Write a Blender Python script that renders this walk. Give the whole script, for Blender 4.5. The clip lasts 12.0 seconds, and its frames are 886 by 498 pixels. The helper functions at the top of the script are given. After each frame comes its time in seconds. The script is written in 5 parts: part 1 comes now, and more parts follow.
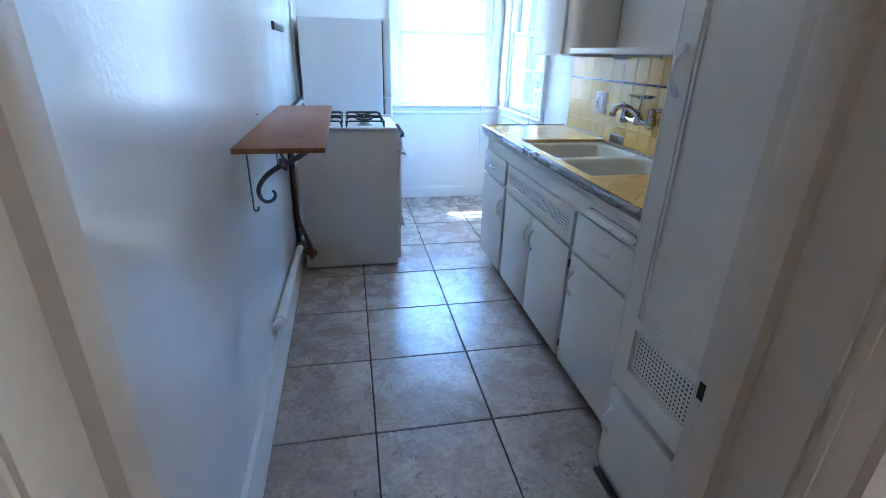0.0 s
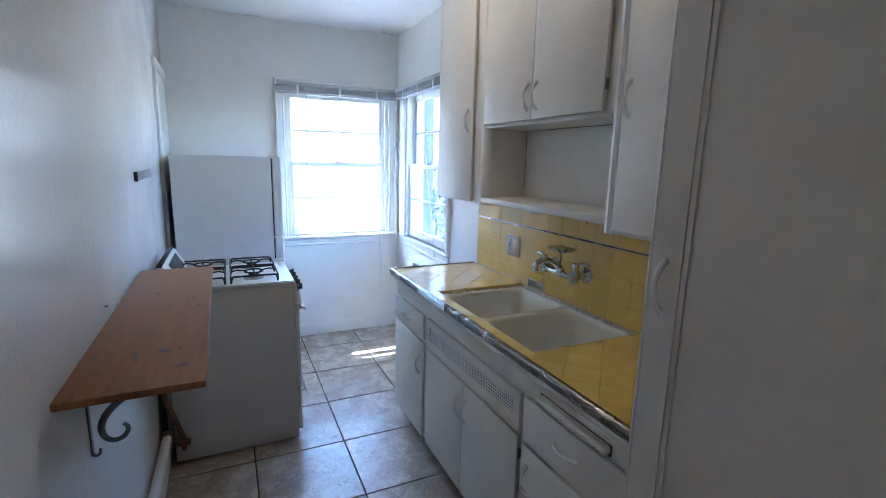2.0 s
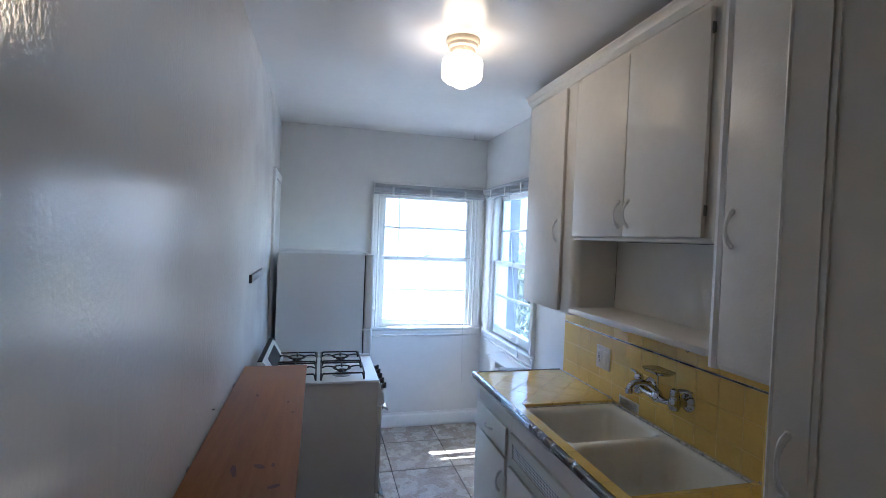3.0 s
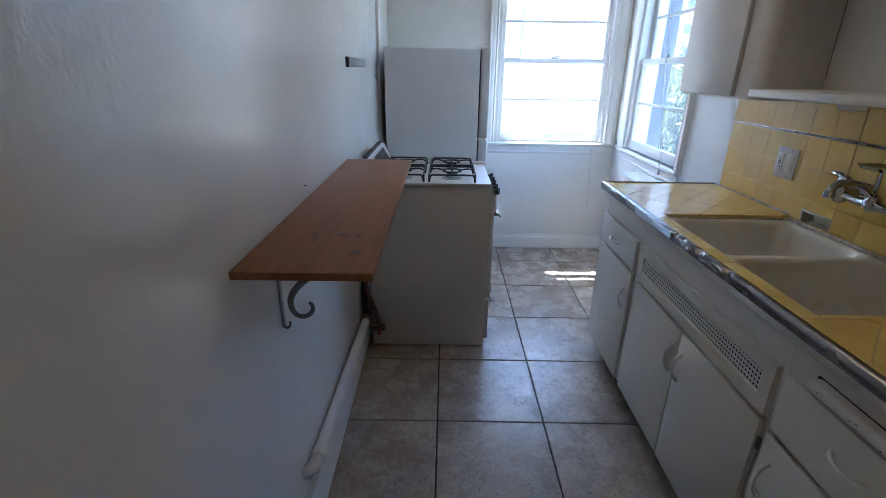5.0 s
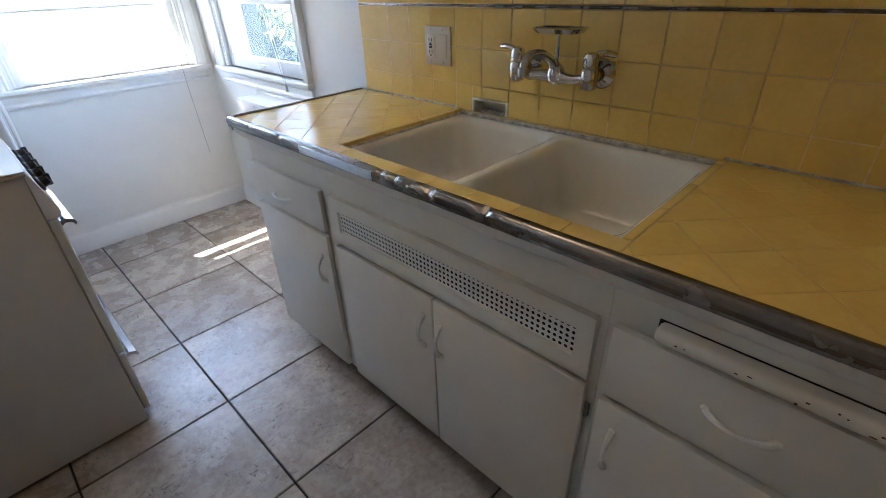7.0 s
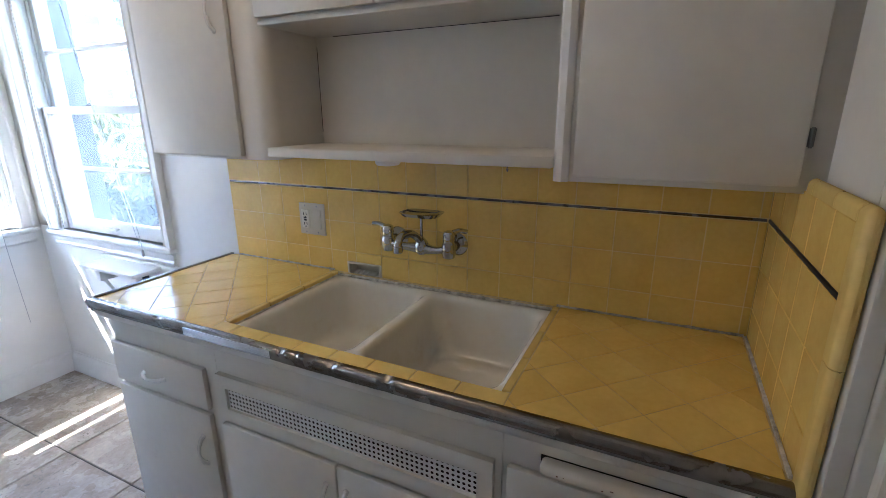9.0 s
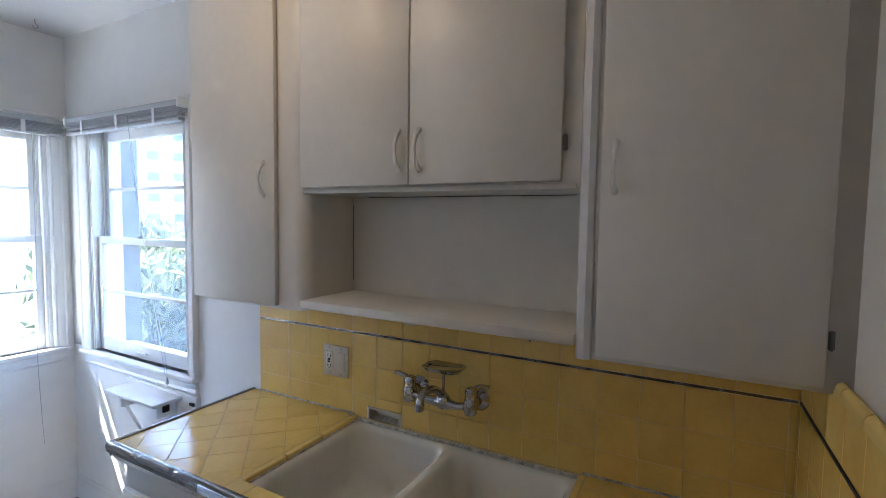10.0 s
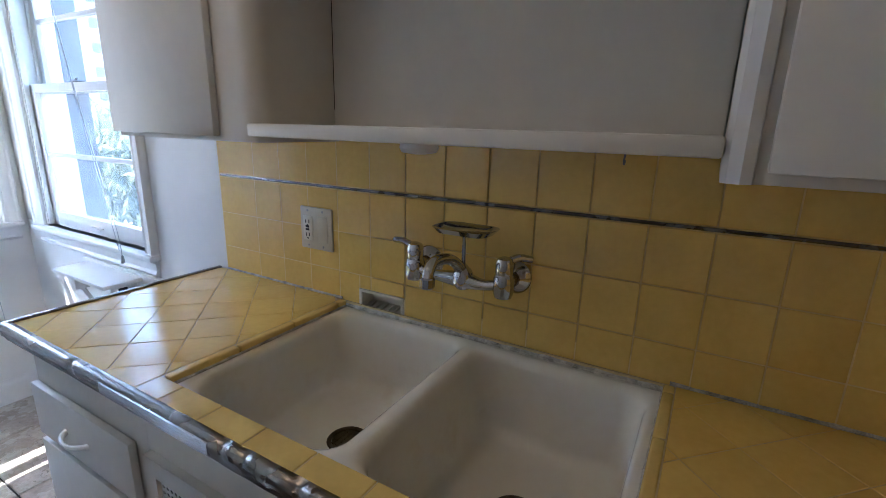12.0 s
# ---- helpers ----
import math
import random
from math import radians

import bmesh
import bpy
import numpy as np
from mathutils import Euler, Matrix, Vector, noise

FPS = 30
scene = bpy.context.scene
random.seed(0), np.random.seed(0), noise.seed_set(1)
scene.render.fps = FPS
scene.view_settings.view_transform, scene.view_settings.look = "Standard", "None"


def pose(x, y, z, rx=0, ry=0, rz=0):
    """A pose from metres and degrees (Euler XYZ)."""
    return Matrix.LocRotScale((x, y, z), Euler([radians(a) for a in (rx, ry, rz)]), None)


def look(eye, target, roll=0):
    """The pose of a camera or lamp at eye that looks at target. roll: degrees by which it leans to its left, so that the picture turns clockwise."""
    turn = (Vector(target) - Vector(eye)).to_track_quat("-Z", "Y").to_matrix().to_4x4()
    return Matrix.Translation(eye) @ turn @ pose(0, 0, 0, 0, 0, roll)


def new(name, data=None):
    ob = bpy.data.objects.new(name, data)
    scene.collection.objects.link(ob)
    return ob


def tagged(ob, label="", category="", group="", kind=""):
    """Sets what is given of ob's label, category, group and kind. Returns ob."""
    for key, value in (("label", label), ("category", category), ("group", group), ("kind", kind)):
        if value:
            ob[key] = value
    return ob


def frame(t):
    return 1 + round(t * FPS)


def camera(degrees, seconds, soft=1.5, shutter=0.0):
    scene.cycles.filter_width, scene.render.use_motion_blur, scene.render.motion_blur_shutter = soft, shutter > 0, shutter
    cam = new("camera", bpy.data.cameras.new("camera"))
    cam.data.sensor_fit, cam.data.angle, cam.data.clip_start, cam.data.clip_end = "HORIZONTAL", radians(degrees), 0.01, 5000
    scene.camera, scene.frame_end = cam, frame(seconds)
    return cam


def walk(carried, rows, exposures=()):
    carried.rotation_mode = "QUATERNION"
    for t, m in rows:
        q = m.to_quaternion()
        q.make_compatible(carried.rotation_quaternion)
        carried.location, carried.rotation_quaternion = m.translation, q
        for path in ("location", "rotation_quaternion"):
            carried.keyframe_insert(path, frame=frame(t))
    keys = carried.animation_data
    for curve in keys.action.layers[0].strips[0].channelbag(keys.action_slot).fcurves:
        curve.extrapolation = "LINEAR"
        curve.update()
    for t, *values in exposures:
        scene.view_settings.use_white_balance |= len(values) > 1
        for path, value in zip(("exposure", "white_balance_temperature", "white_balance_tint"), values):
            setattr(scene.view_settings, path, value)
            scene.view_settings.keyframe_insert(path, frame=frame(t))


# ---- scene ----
cam = camera(87.3, 12.0, soft=0.7)
PATH = [
    (0, (-0.491, 0.27, 1.327), (-0.128, 2.076, 0.548), 1.5),
    (0.5, (-0.464, 0.437, 1.354), (0.092, 2.198, 0.584), 2.3),
    (1, (-0.472, 0.571, 1.389), (0.252, 2.305, 0.704), 2.2),
    (1.5, (-0.497, 0.637, 1.453), (0.32, 2.376, 0.898), 1.4),
    (2, (-0.504, 0.669, 1.534), (0.323, 2.452, 1.161), 1.3),
    (2.5, (-0.51, 0.676, 1.614), (0.202, 2.536, 1.434), 1.8),
    (3, (-0.531, 0.669, 1.669), (-0.029, 2.605, 1.625), 2.3),
    (3.5, (-0.52, 0.656, 1.675), (-0.179, 2.618, 1.492), 2.4),
    (3.7, (-0.518, 0.67, 1.622), (-0.231, 2.631, 1.354), 2.3),
    (5.3, (-0.398, 1.076, 1.381), (-0.419, 2.922, 0.612), 0.7),
    (5.5, (-0.364, 1.185, 1.363), (-0.371, 3.022, 0.574), 0.6),
    (6, (-0.242, 1.46, 1.366), (0.124, 3.225, 0.5), -0.2),
    (6.5, (-0.177, 1.597, 1.299), (0.648, 3.163, 0.368), -1.1),
    (7, (-0.27, 1.612, 1.286), (0.948, 2.833, 0.273), -2.2),
    (7.2, (-0.305, 1.604, 1.277), (1.021, 2.687, 0.242), -2.6),
    (8.8, (-0.397, 1.621, 1.415), (1.317, 2.412, 0.756), -0.7),
    (9, (-0.402, 1.618, 1.454), (1.331, 2.445, 0.896), -0.4),
    (9.5, (-0.406, 1.617, 1.538), (1.359, 2.523, 1.285), 0.3),
    (10, (-0.418, 1.623, 1.615), (1.344, 2.561, 1.49), 0.8),
    (10.5, (-0.407, 1.641, 1.597), (1.331, 2.608, 1.384), 0.7),
    (11, (-0.307, 1.656, 1.458), (1.39, 2.655, 1.105), 0.6),
    (11.5, (-0.136, 1.71, 1.398), (1.522, 2.726, 0.932), 0.9),
    (12, (-0.011, 1.848, 1.365), (1.668, 2.81, 0.859), 1.5),
]
LIGHT = [(0, 5.0, 4450, 0), (1.5, 4.7, 4900, 3), (2.5, 4.16, 5100, 6), (3.7, 3.88, 5200, 7), (5.5, 4.02, 5600, 7), (6.5, 4.26, 6050, 8), (7, 4.36, 6200, 8), (9.0, 4.54, 5800, 9), (9.5, 4.36, 5750, 9), (10.5, 3.98, 5550, 9), (11, 3.93, 5550, 9), (12, 4.13, 5550, 9)]
walk(cam, [(t, look(eye, target, roll)) for t, eye, target, roll in PATH], LIGHT)

# ---------------------------------------------------------------- world, sun, large lights
SUN = Vector((0.28, -0.52, -0.93)).normalized()
world = bpy.data.worlds.new("sky")
scene.world = world
world.use_nodes = True
wn = world.node_tree
sky = wn.nodes.new("ShaderNodeTexSky")
sky.sky_type, sky.sun_disc = "NISHITA", False
sky.sun_elevation = math.asin(-SUN.z)
sky.sun_rotation = math.atan2(-SUN.x, -SUN.y)
wn.links.new(sky.outputs[0], wn.nodes["Background"].inputs[0])
wn.nodes["Background"].inputs[1].default_value = 0.15
sun_data = bpy.data.lights.new("sun", "SUN")
sun_data.energy, sun_data.angle, sun_data.color = 4.5, radians(0.5), (1.0, 0.95, 0.88)
sun = new("sun", sun_data)
sun.matrix_world = look((0, 0, 8), Vector((0, 0, 8)) + SUN)

# ---------------------------------------------------------------- materials
def mat(name, col, rough=0.5, metal=0.0, vary=0.12, scale=6.0, bump=0.0, bscale=80.0, tint=None, random_amount=0.0,
        stretch=(1, 1, 1), spec=0.5, stain=None, stain_scale=2.0, stain_size=0.62, coat=0.0, bdist=0.002):
    m = bpy.data.materials.new(name)
    m.use_nodes = True
    nt = m.node_tree
    N, L = nt.nodes, nt.links
    b = N["Principled BSDF"]
    b.inputs["Roughness"].default_value = rough
    b.inputs["Metallic"].default_value = metal
    b.inputs["Specular IOR Level"].default_value = spec
    b.inputs["Coat Weight"].default_value = coat
    tc = N.new("ShaderNodeTexCoord")
    mp = N.new("ShaderNodeMapping")
    mp.inputs["Scale"].default_value = stretch
    L.new(tc.outputs["Object"], mp.inputs[0])
    shift = N.new("ShaderNodeVectorMath")
    info = N.new("ShaderNodeObjectInfo")
    L.new(mp.outputs[0], shift.inputs[0])
    if random_amount:
        mul = N.new("ShaderNodeMath")
        mul.operation, mul.inputs[1].default_value = "MULTIPLY", 37.0
        L.new(info.outputs["Random"], mul.inputs[0])
        L.new(mul.outputs[0], shift.inputs[1])
    n1 = N.new("ShaderNodeTexNoise")
    n1.inputs["Scale"].default_value, n1.inputs["Detail"].default_value = scale, 6
    L.new(shift.outputs[0], n1.inputs["Vector"])
    n2 = N.new("ShaderNodeTexNoise")
    n2.inputs["Scale"].default_value, n2.inputs["Detail"].default_value = scale * 9, 4
    L.new(shift.outputs[0], n2.inputs["Vector"])
    add = N.new("ShaderNodeMath")
    add.operation = "MULTIPLY_ADD"
    add.inputs[1].default_value = 0.45
    L.new(n2.outputs["Fac"], add.inputs[0])
    L.new(n1.outputs["Fac"], add.inputs[2])
    ramp = N.new("ShaderNodeMapRange")
    ramp.inputs[1].default_value, ramp.inputs[2].default_value = 0.45, 1.0
    L.new(add.outputs[0], ramp.inputs[0])
    mix = N.new("ShaderNodeMix")
    mix.data_type = "RGBA"
    c2 = tint or tuple(c * (1 - 2.2 * vary) for c in col)
    mix.inputs[6].default_value, mix.inputs[7].default_value = (*c2, 1), (*col, 1)
    L.new(ramp.outputs[0], mix.inputs[0])
    out = mix.outputs[2]
    if stain:
        n3 = N.new("ShaderNodeTexNoise")
        n3.inputs["Scale"].default_value, n3.inputs["Detail"].default_value, n3.inputs["Roughness"].default_value = stain_scale, 8, 0.65
        L.new(shift.outputs[0], n3.inputs["Vector"])
        r3 = N.new("ShaderNodeMapRange")
        r3.inputs[1].default_value, r3.inputs[2].default_value = stain_size, stain_size + 0.12
        L.new(n3.outputs["Fac"], r3.inputs[0])
        m3 = N.new("ShaderNodeMix")
        m3.data_type = "RGBA"
        m3.inputs[7].default_value = (*stain, 1)
        L.new(r3.outputs[0], m3.inputs[0])
        L.new(out, m3.inputs[6])
        out = m3.outputs[2]
    if random_amount:
        hsv = N.new("ShaderNodeHueSaturation")
        mr = N.new("ShaderNodeMapRange")
        mr.inputs[3].default_value, mr.inputs[4].default_value = 1 - random_amount, 1 + random_amount
        L.new(info.outputs["Random"], mr.inputs[0])
        L.new(mr.outputs[0], hsv.inputs["Value"])
        L.new(out, hsv.inputs["Color"])
        out = hsv.outputs[0]
    L.new(out, b.inputs["Base Color"])
    rr = N.new("ShaderNodeMapRange")
    rr.inputs[3].default_value, rr.inputs[4].default_value = max(0.02, rough - 0.07), min(1, rough + 0.1)
    L.new(n1.outputs["Fac"], rr.inputs[0])
    L.new(rr.outputs[0], b.inputs["Roughness"])
    if bump:
        nb = N.new("ShaderNodeTexNoise")
        nb.inputs["Scale"].default_value, nb.inputs["Detail"].default_value = bscale, 3
        L.new(shift.outputs[0], nb.inputs["Vector"])
        bp = N.new("ShaderNodeBump")
        bp.inputs["Strength"].default_value, bp.inputs["Distance"].default_value = bump, bdist
        L.new(nb.outputs["Fac"], bp.inputs["Height"])
        L.new(bp.outputs[0], b.inputs["Normal"])
    return m


def glow(name, col, strength):
    m = bpy.data.materials.new(name)
    m.use_nodes = True
    b = m.node_tree.nodes["Principled BSDF"]
    b.inputs["Base Color"].default_value = (*col, 1)
    b.inputs["Emission Color"].default_value = (*col, 1)
    b.inputs["Emission Strength"].default_value = strength
    return m


def leafy(name, col, through_col):
    m = mat(name, col, 0.5, vary=0.3, scale=4)
    nt = m.node_tree
    t = nt.nodes.new("ShaderNodeBsdfTranslucent")
    t.inputs[0].default_value = (*through_col, 1)
    mx = nt.nodes.new("ShaderNodeMixShader")
    mx.inputs[0].default_value = 0.5
    nt.links.new(nt.nodes["Principled BSDF"].outputs[0], mx.inputs[1])
    nt.links.new(t.outputs[0], mx.inputs[2])
    nt.links.new(mx.outputs[0], nt.nodes["Material Output"].inputs[0])
    return m


def hazy_glass(name, haze):
    """Window glass with an added film that scatters daylight, hazing the view like overexposure."""
    m = bpy.data.materials.new(name)
    m.use_nodes = True
    nt = m.node_tree
    b = nt.nodes["Principled BSDF"]
    b.inputs["Transmission Weight"].default_value = 1.0
    b.inputs["Roughness"].default_value = 0.0
    b.inputs["IOR"].default_value = 1.02
    t = nt.nodes.new("ShaderNodeBsdfTranslucent")
    t.inputs[0].default_value = (0.86, 0.93, 1.0, 1)
    n = nt.nodes.new("ShaderNodeTexNoise")
    n.inputs["Scale"].default_value, n.inputs["Detail"].default_value = 5.0, 6
    r = nt.nodes.new("ShaderNodeMapRange")
    r.inputs[3].default_value, r.inputs[4].default_value = haze * 0.5, haze * 1.5
    nt.links.new(n.outputs["Fac"], r.inputs[0])
    mx = nt.nodes.new("ShaderNodeMixShader")
    nt.links.new(r.outputs[0], mx.inputs[0])
    nt.links.new(b.outputs[0], mx.inputs[1])
    nt.links.new(t.outputs[0], mx.inputs[2])
    nt.links.new(mx.outputs[0], nt.nodes["Material Output"].inputs[0])
    return m


def clear_glass(name):
    m = bpy.data.materials.new(name)
    m.use_nodes = True
    nt = m.node_tree
    b = nt.nodes["Principled BSDF"]
    b.inputs["Transmission Weight"].default_value = 1.0
    b.inputs["Roughness"].default_value = 0.0
    b.inputs["IOR"].default_value = 1.02
    b.inputs["Base Color"].default_value = (0.93, 0.97, 1.0, 1)
    return m


def chain(nt, vec, scale, detail, lo, hi, rough=0.55, distort=0.0):
    """Noise read at vec, spread from lo to hi over 0 to 1."""
    n = nt.nodes.new("ShaderNodeTexNoise")
    n.inputs["Scale"].default_value, n.inputs["Detail"].default_value = scale, detail
    n.inputs["Roughness"].default_value, n.inputs["Distortion"].default_value = rough, distort
    nt.links.new(vec, n.inputs["Vector"])
    r = nt.nodes.new("ShaderNodeMapRange")
    r.inputs[1].default_value, r.inputs[2].default_value = lo, hi
    nt.links.new(n.outputs["Fac"], r.inputs[0])
    return r.outputs[0]


def math_node(nt, op, a, b):
    n = nt.nodes.new("ShaderNodeMath")
    n.operation = op
    for k, v in enumerate((a, b)):
        if isinstance(v, (int, float)):
            n.inputs[k].default_value = v
        else:
            nt.links.new(v, n.inputs[k])
    return n.outputs[0]


def blend(nt, fac, a, b):
    n = nt.nodes.new("ShaderNodeMix")
    n.data_type = "RGBA"
    nt.links.new(fac, n.inputs[0])
    for k, v in ((6, a), (7, b)):
        if isinstance(v, tuple):
            n.inputs[k].default_value = (*v, 1)
        else:
            nt.links.new(v, n.inputs[k])
    return n.outputs[2]


def scaled(nt, vec, scale):
    mp = nt.nodes.new("ShaderNodeMapping")
    mp.inputs["Scale"].default_value = scale
    nt.links.new(vec, mp.inputs[0])
    return mp.outputs[0]


def gloss_plaster(name, col):
    """Thick gloss paint over uneven plaster: orange peel, trowel waves and vertical runs."""
    m = bpy.data.materials.new(name)
    m.use_nodes = True
    nt = m.node_tree
    b = nt.nodes["Principled BSDF"]
    vec = nt.nodes.new("ShaderNodeTexCoord").outputs["Object"]
    nt.links.new(blend(nt, chain(nt, vec, 1.3, 6, 0.3, 0.7), tuple(c * 0.95 for c in col), col), b.inputs["Base Color"])
    r = nt.nodes.new("ShaderNodeMapRange")
    r.inputs[3].default_value, r.inputs[4].default_value = 0.12, 0.21
    nt.links.new(chain(nt, vec, 3.0, 5, 0.35, 0.65), r.inputs[0])
    nt.links.new(r.outputs[0], b.inputs["Roughness"])
    b.inputs["Specular IOR Level"].default_value = 1.0
    runs = chain(nt, scaled(nt, vec, (26, 26, 1.6)), 1.0, 3, 0.45, 0.75)
    runs = math_node(nt, "MULTIPLY", runs, chain(nt, vec, 1.6, 3, 0.45, 0.65))
    peel = math_node(nt, "MULTIPLY", chain(nt, vec, 75, 3, 0.35, 0.75), chain(nt, vec, 4.0, 3, 0.3, 0.7))
    wave = chain(nt, vec, 7.0, 3, 0.2, 0.8)
    h = math_node(nt, "ADD", math_node(nt, "MULTIPLY", peel, 0.30), math_node(nt, "MULTIPLY", runs, 0.2))
    h = math_node(nt, "ADD", h, math_node(nt, "MULTIPLY", wave, 0.12))
    bp = nt.nodes.new("ShaderNodeBump")
    bp.inputs["Strength"].default_value, bp.inputs["Distance"].default_value = 0.6, 0.0028
    nt.links.new(h, bp.inputs["Height"])
    nt.links.new(bp.outputs[0], b.inputs["Normal"])
    return m


def stone_tile(name, light, dark):
    """Mottled stone-look ceramic with clumps of small dark scuffs, each tile differing."""
    m = bpy.data.materials.new(name)
    m.use_nodes = True
    nt = m.node_tree
    b = nt.nodes["Principled BSDF"]
    vec = nt.nodes.new("ShaderNodeTexCoord").outputs["Object"]
    info = nt.nodes.new("ShaderNodeObjectInfo")
    shift = nt.nodes.new("ShaderNodeVectorMath")
    nt.links.new(vec, shift.inputs[0])
    nt.links.new(math_node(nt, "MULTIPLY", info.outputs["Random"], 41.0), shift.inputs[1])
    vec = shift.outputs[0]
    col = blend(nt, chain(nt, vec, 6.0, 8, 0.3, 0.7, 0.62), dark, light)
    col = blend(nt, math_node(nt, "MULTIPLY", chain(nt, vec, 55, 5, 0.42, 0.72), 0.5), col, tuple(c * 0.7 for c in dark))
    clump = chain(nt, vec, 7.0, 3, 0.46, 0.60)
    mark = chain(nt, scaled(nt, vec, (1.0, 2.2, 1.0)), 42, 3, 0.60, 0.66, 0.5, 1.2)
    mark = math_node(nt, "MAXIMUM", mark, chain(nt, scaled(nt, vec, (2.3, 0.9, 1.0)), 36, 3, 0.62, 0.68, 0.5, 1.0))
    mark = math_node(nt, "MULTIPLY", mark, clump)
    col = blend(nt, math_node(nt, "MULTIPLY", mark, 0.75), col, (0.085, 0.07, 0.058))
    pale = math_node(nt, "MULTIPLY", chain(nt, scaled(nt, vec, (1.6, 0.8, 1.0)), 30, 4, 0.62, 0.74, 0.6, 0.8), 0.4)
    col = blend(nt, pale, col, (0.56, 0.51, 0.45))
    hsv = nt.nodes.new("ShaderNodeHueSaturation")
    mr = nt.nodes.new("ShaderNodeMapRange")
    mr.inputs[3].default_value, mr.inputs[4].default_value = 0.93, 1.07
    nt.links.new(info.outputs["Random"], mr.inputs[0])
    nt.links.new(mr.outputs[0], hsv.inputs["Value"])
    nt.links.new(col, hsv.inputs["Color"])
    nt.links.new(hsv.outputs[0], b.inputs["Base Color"])
    nt.links.new(math_node(nt, "ADD", math_node(nt, "MULTIPLY", mark, 0.2), math_node(nt, "ADD", math_node(nt, "MULTIPLY", chain(nt, vec, 9, 4, 0.3, 0.7), 0.14), 0.2)), b.inputs["Roughness"])
    bp = nt.nodes.new("ShaderNodeBump")
    bp.inputs["Strength"].default_value, bp.inputs["Distance"].default_value = 0.4, 0.0016
    nt.links.new(math_node(nt, "SUBTRACT", chain(nt, vec, 26, 4, 0.25, 0.75), mark), bp.inputs["Height"])
    nt.links.new(bp.outputs[0], b.inputs["Normal"])
    return m


WALL = mat("wall_paint", (0.80, 0.79, 0.76), 0.42, vary=0.04, scale=1.5, bump=0.25, bscale=70)
GLOSS = gloss_plaster("gloss_wall_paint", (0.78, 0.77, 0.75))
CEIL = mat("ceiling_paint", (0.80, 0.79, 0.78), 0.22, vary=0.03, scale=2, bump=0.25, bscale=22)
TRIM = mat("trim_paint", (0.80, 0.79, 0.77), 0.32, vary=0.05, scale=4, bump=0.12, bscale=90, stain=(0.66, 0.62, 0.56), stain_scale=9, stain_size=0.68)
CAB = mat("cabinet_paint", (0.755, 0.72, 0.645), 0.34, vary=0.05, scale=3, bump=0.22, bscale=90, stain=(0.66, 0.62, 0.56), stain_scale=5, stain_size=0.66)
HANDLE = mat("handle_paint", (0.84, 0.82, 0.78), 0.24, vary=0.05, scale=20)
HALL = mat("hall_paint", (0.64, 0.52, 0.39), 0.55, vary=0.05, scale=2, bump=0.1)
CASE = mat("doorway_paint", (0.62, 0.56, 0.48), 0.4, vary=0.06, scale=5, bump=0.12, bscale=60, stain=(0.47, 0.39, 0.30), stain_scale=6, stain_size=0.62)
TILE = mat("yellow_tile", (0.84, 0.595, 0.17), 0.15, vary=0.05, scale=8, random_amount=0.02, bump=0.04, bscale=30, tint=(0.72, 0.47, 0.12))
TRIMTILE = mat("yellow_trim_tile", (0.83, 0.61, 0.20), 0.16, vary=0.06, scale=8, random_amount=0.05, tint=(0.70, 0.49, 0.15))
GROUT = mat("grout", (0.86, 0.66, 0.29), 0.6, vary=0.08, scale=30, bump=0.1)
CGROUT = mat("counter_grout", (0.74, 0.56, 0.28), 0.8, vary=0.2, scale=18, bump=0.2, stain=(0.34, 0.25, 0.14), stain_scale=5, stain_size=0.55)
FGROUT = mat("floor_grout", (0.035, 0.031, 0.028), 0.9, vary=0.2, scale=30)
FTILE = stone_tile("floor_tile", (0.50, 0.435, 0.37), (0.31, 0.258, 0.215))
STRIPE = mat("liner_strip", (0.26, 0.26, 0.27), 0.25, metal=0.9, vary=0.3, scale=20)
BRONZE = mat("drain_bronze", (0.16, 0.12, 0.08), 0.35, metal=0.9, vary=0.3, scale=30)
METAL = mat("edge_metal", (0.29, 0.265, 0.24), 0.24, metal=1.0, vary=0.1, scale=14, bump=0.08, bscale=45)
ALU = mat("bright_aluminium", (0.72, 0.73, 0.75), 0.22, metal=1.0, vary=0.08, scale=20, bump=0.15, bscale=60)
CHROME = mat("chrome", (0.56, 0.56, 0.575), 0.05, metal=1.0, vary=0.06, scale=20)
STEEL = mat("steel", (0.5, 0.5, 0.5), 0.3, metal=1.0, vary=0.2, scale=30)
PORC = mat("porcelain", (0.82, 0.795, 0.71), 0.16, vary=0.03, scale=5, stain=(0.70, 0.62, 0.47), stain_scale=3.0, stain_size=0.56, coat=0.3, tint=(0.76, 0.71, 0.60))
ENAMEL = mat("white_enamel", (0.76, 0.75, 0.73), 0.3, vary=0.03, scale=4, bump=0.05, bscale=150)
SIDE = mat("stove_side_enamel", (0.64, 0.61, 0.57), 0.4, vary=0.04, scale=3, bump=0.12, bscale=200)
FRIDGE = mat("fridge_enamel", (0.66, 0.67, 0.68), 0.4, vary=0.03, scale=3, bump=0.3, bscale=260)
IRON = mat("cast_iron", (0.02, 0.02, 0.022), 0.42, vary=0.3, scale=30, bump=0.3)
BLACK = mat("black_plastic", (0.015, 0.015, 0.017), 0.4, vary=0.2, scale=20)
# near-black that paints in the shade of holes, slots, seams and recesses
GAP_SHADE = mat("gap_shade", (0.03, 0.027, 0.024), 0.9, vary=0.2, scale=10)
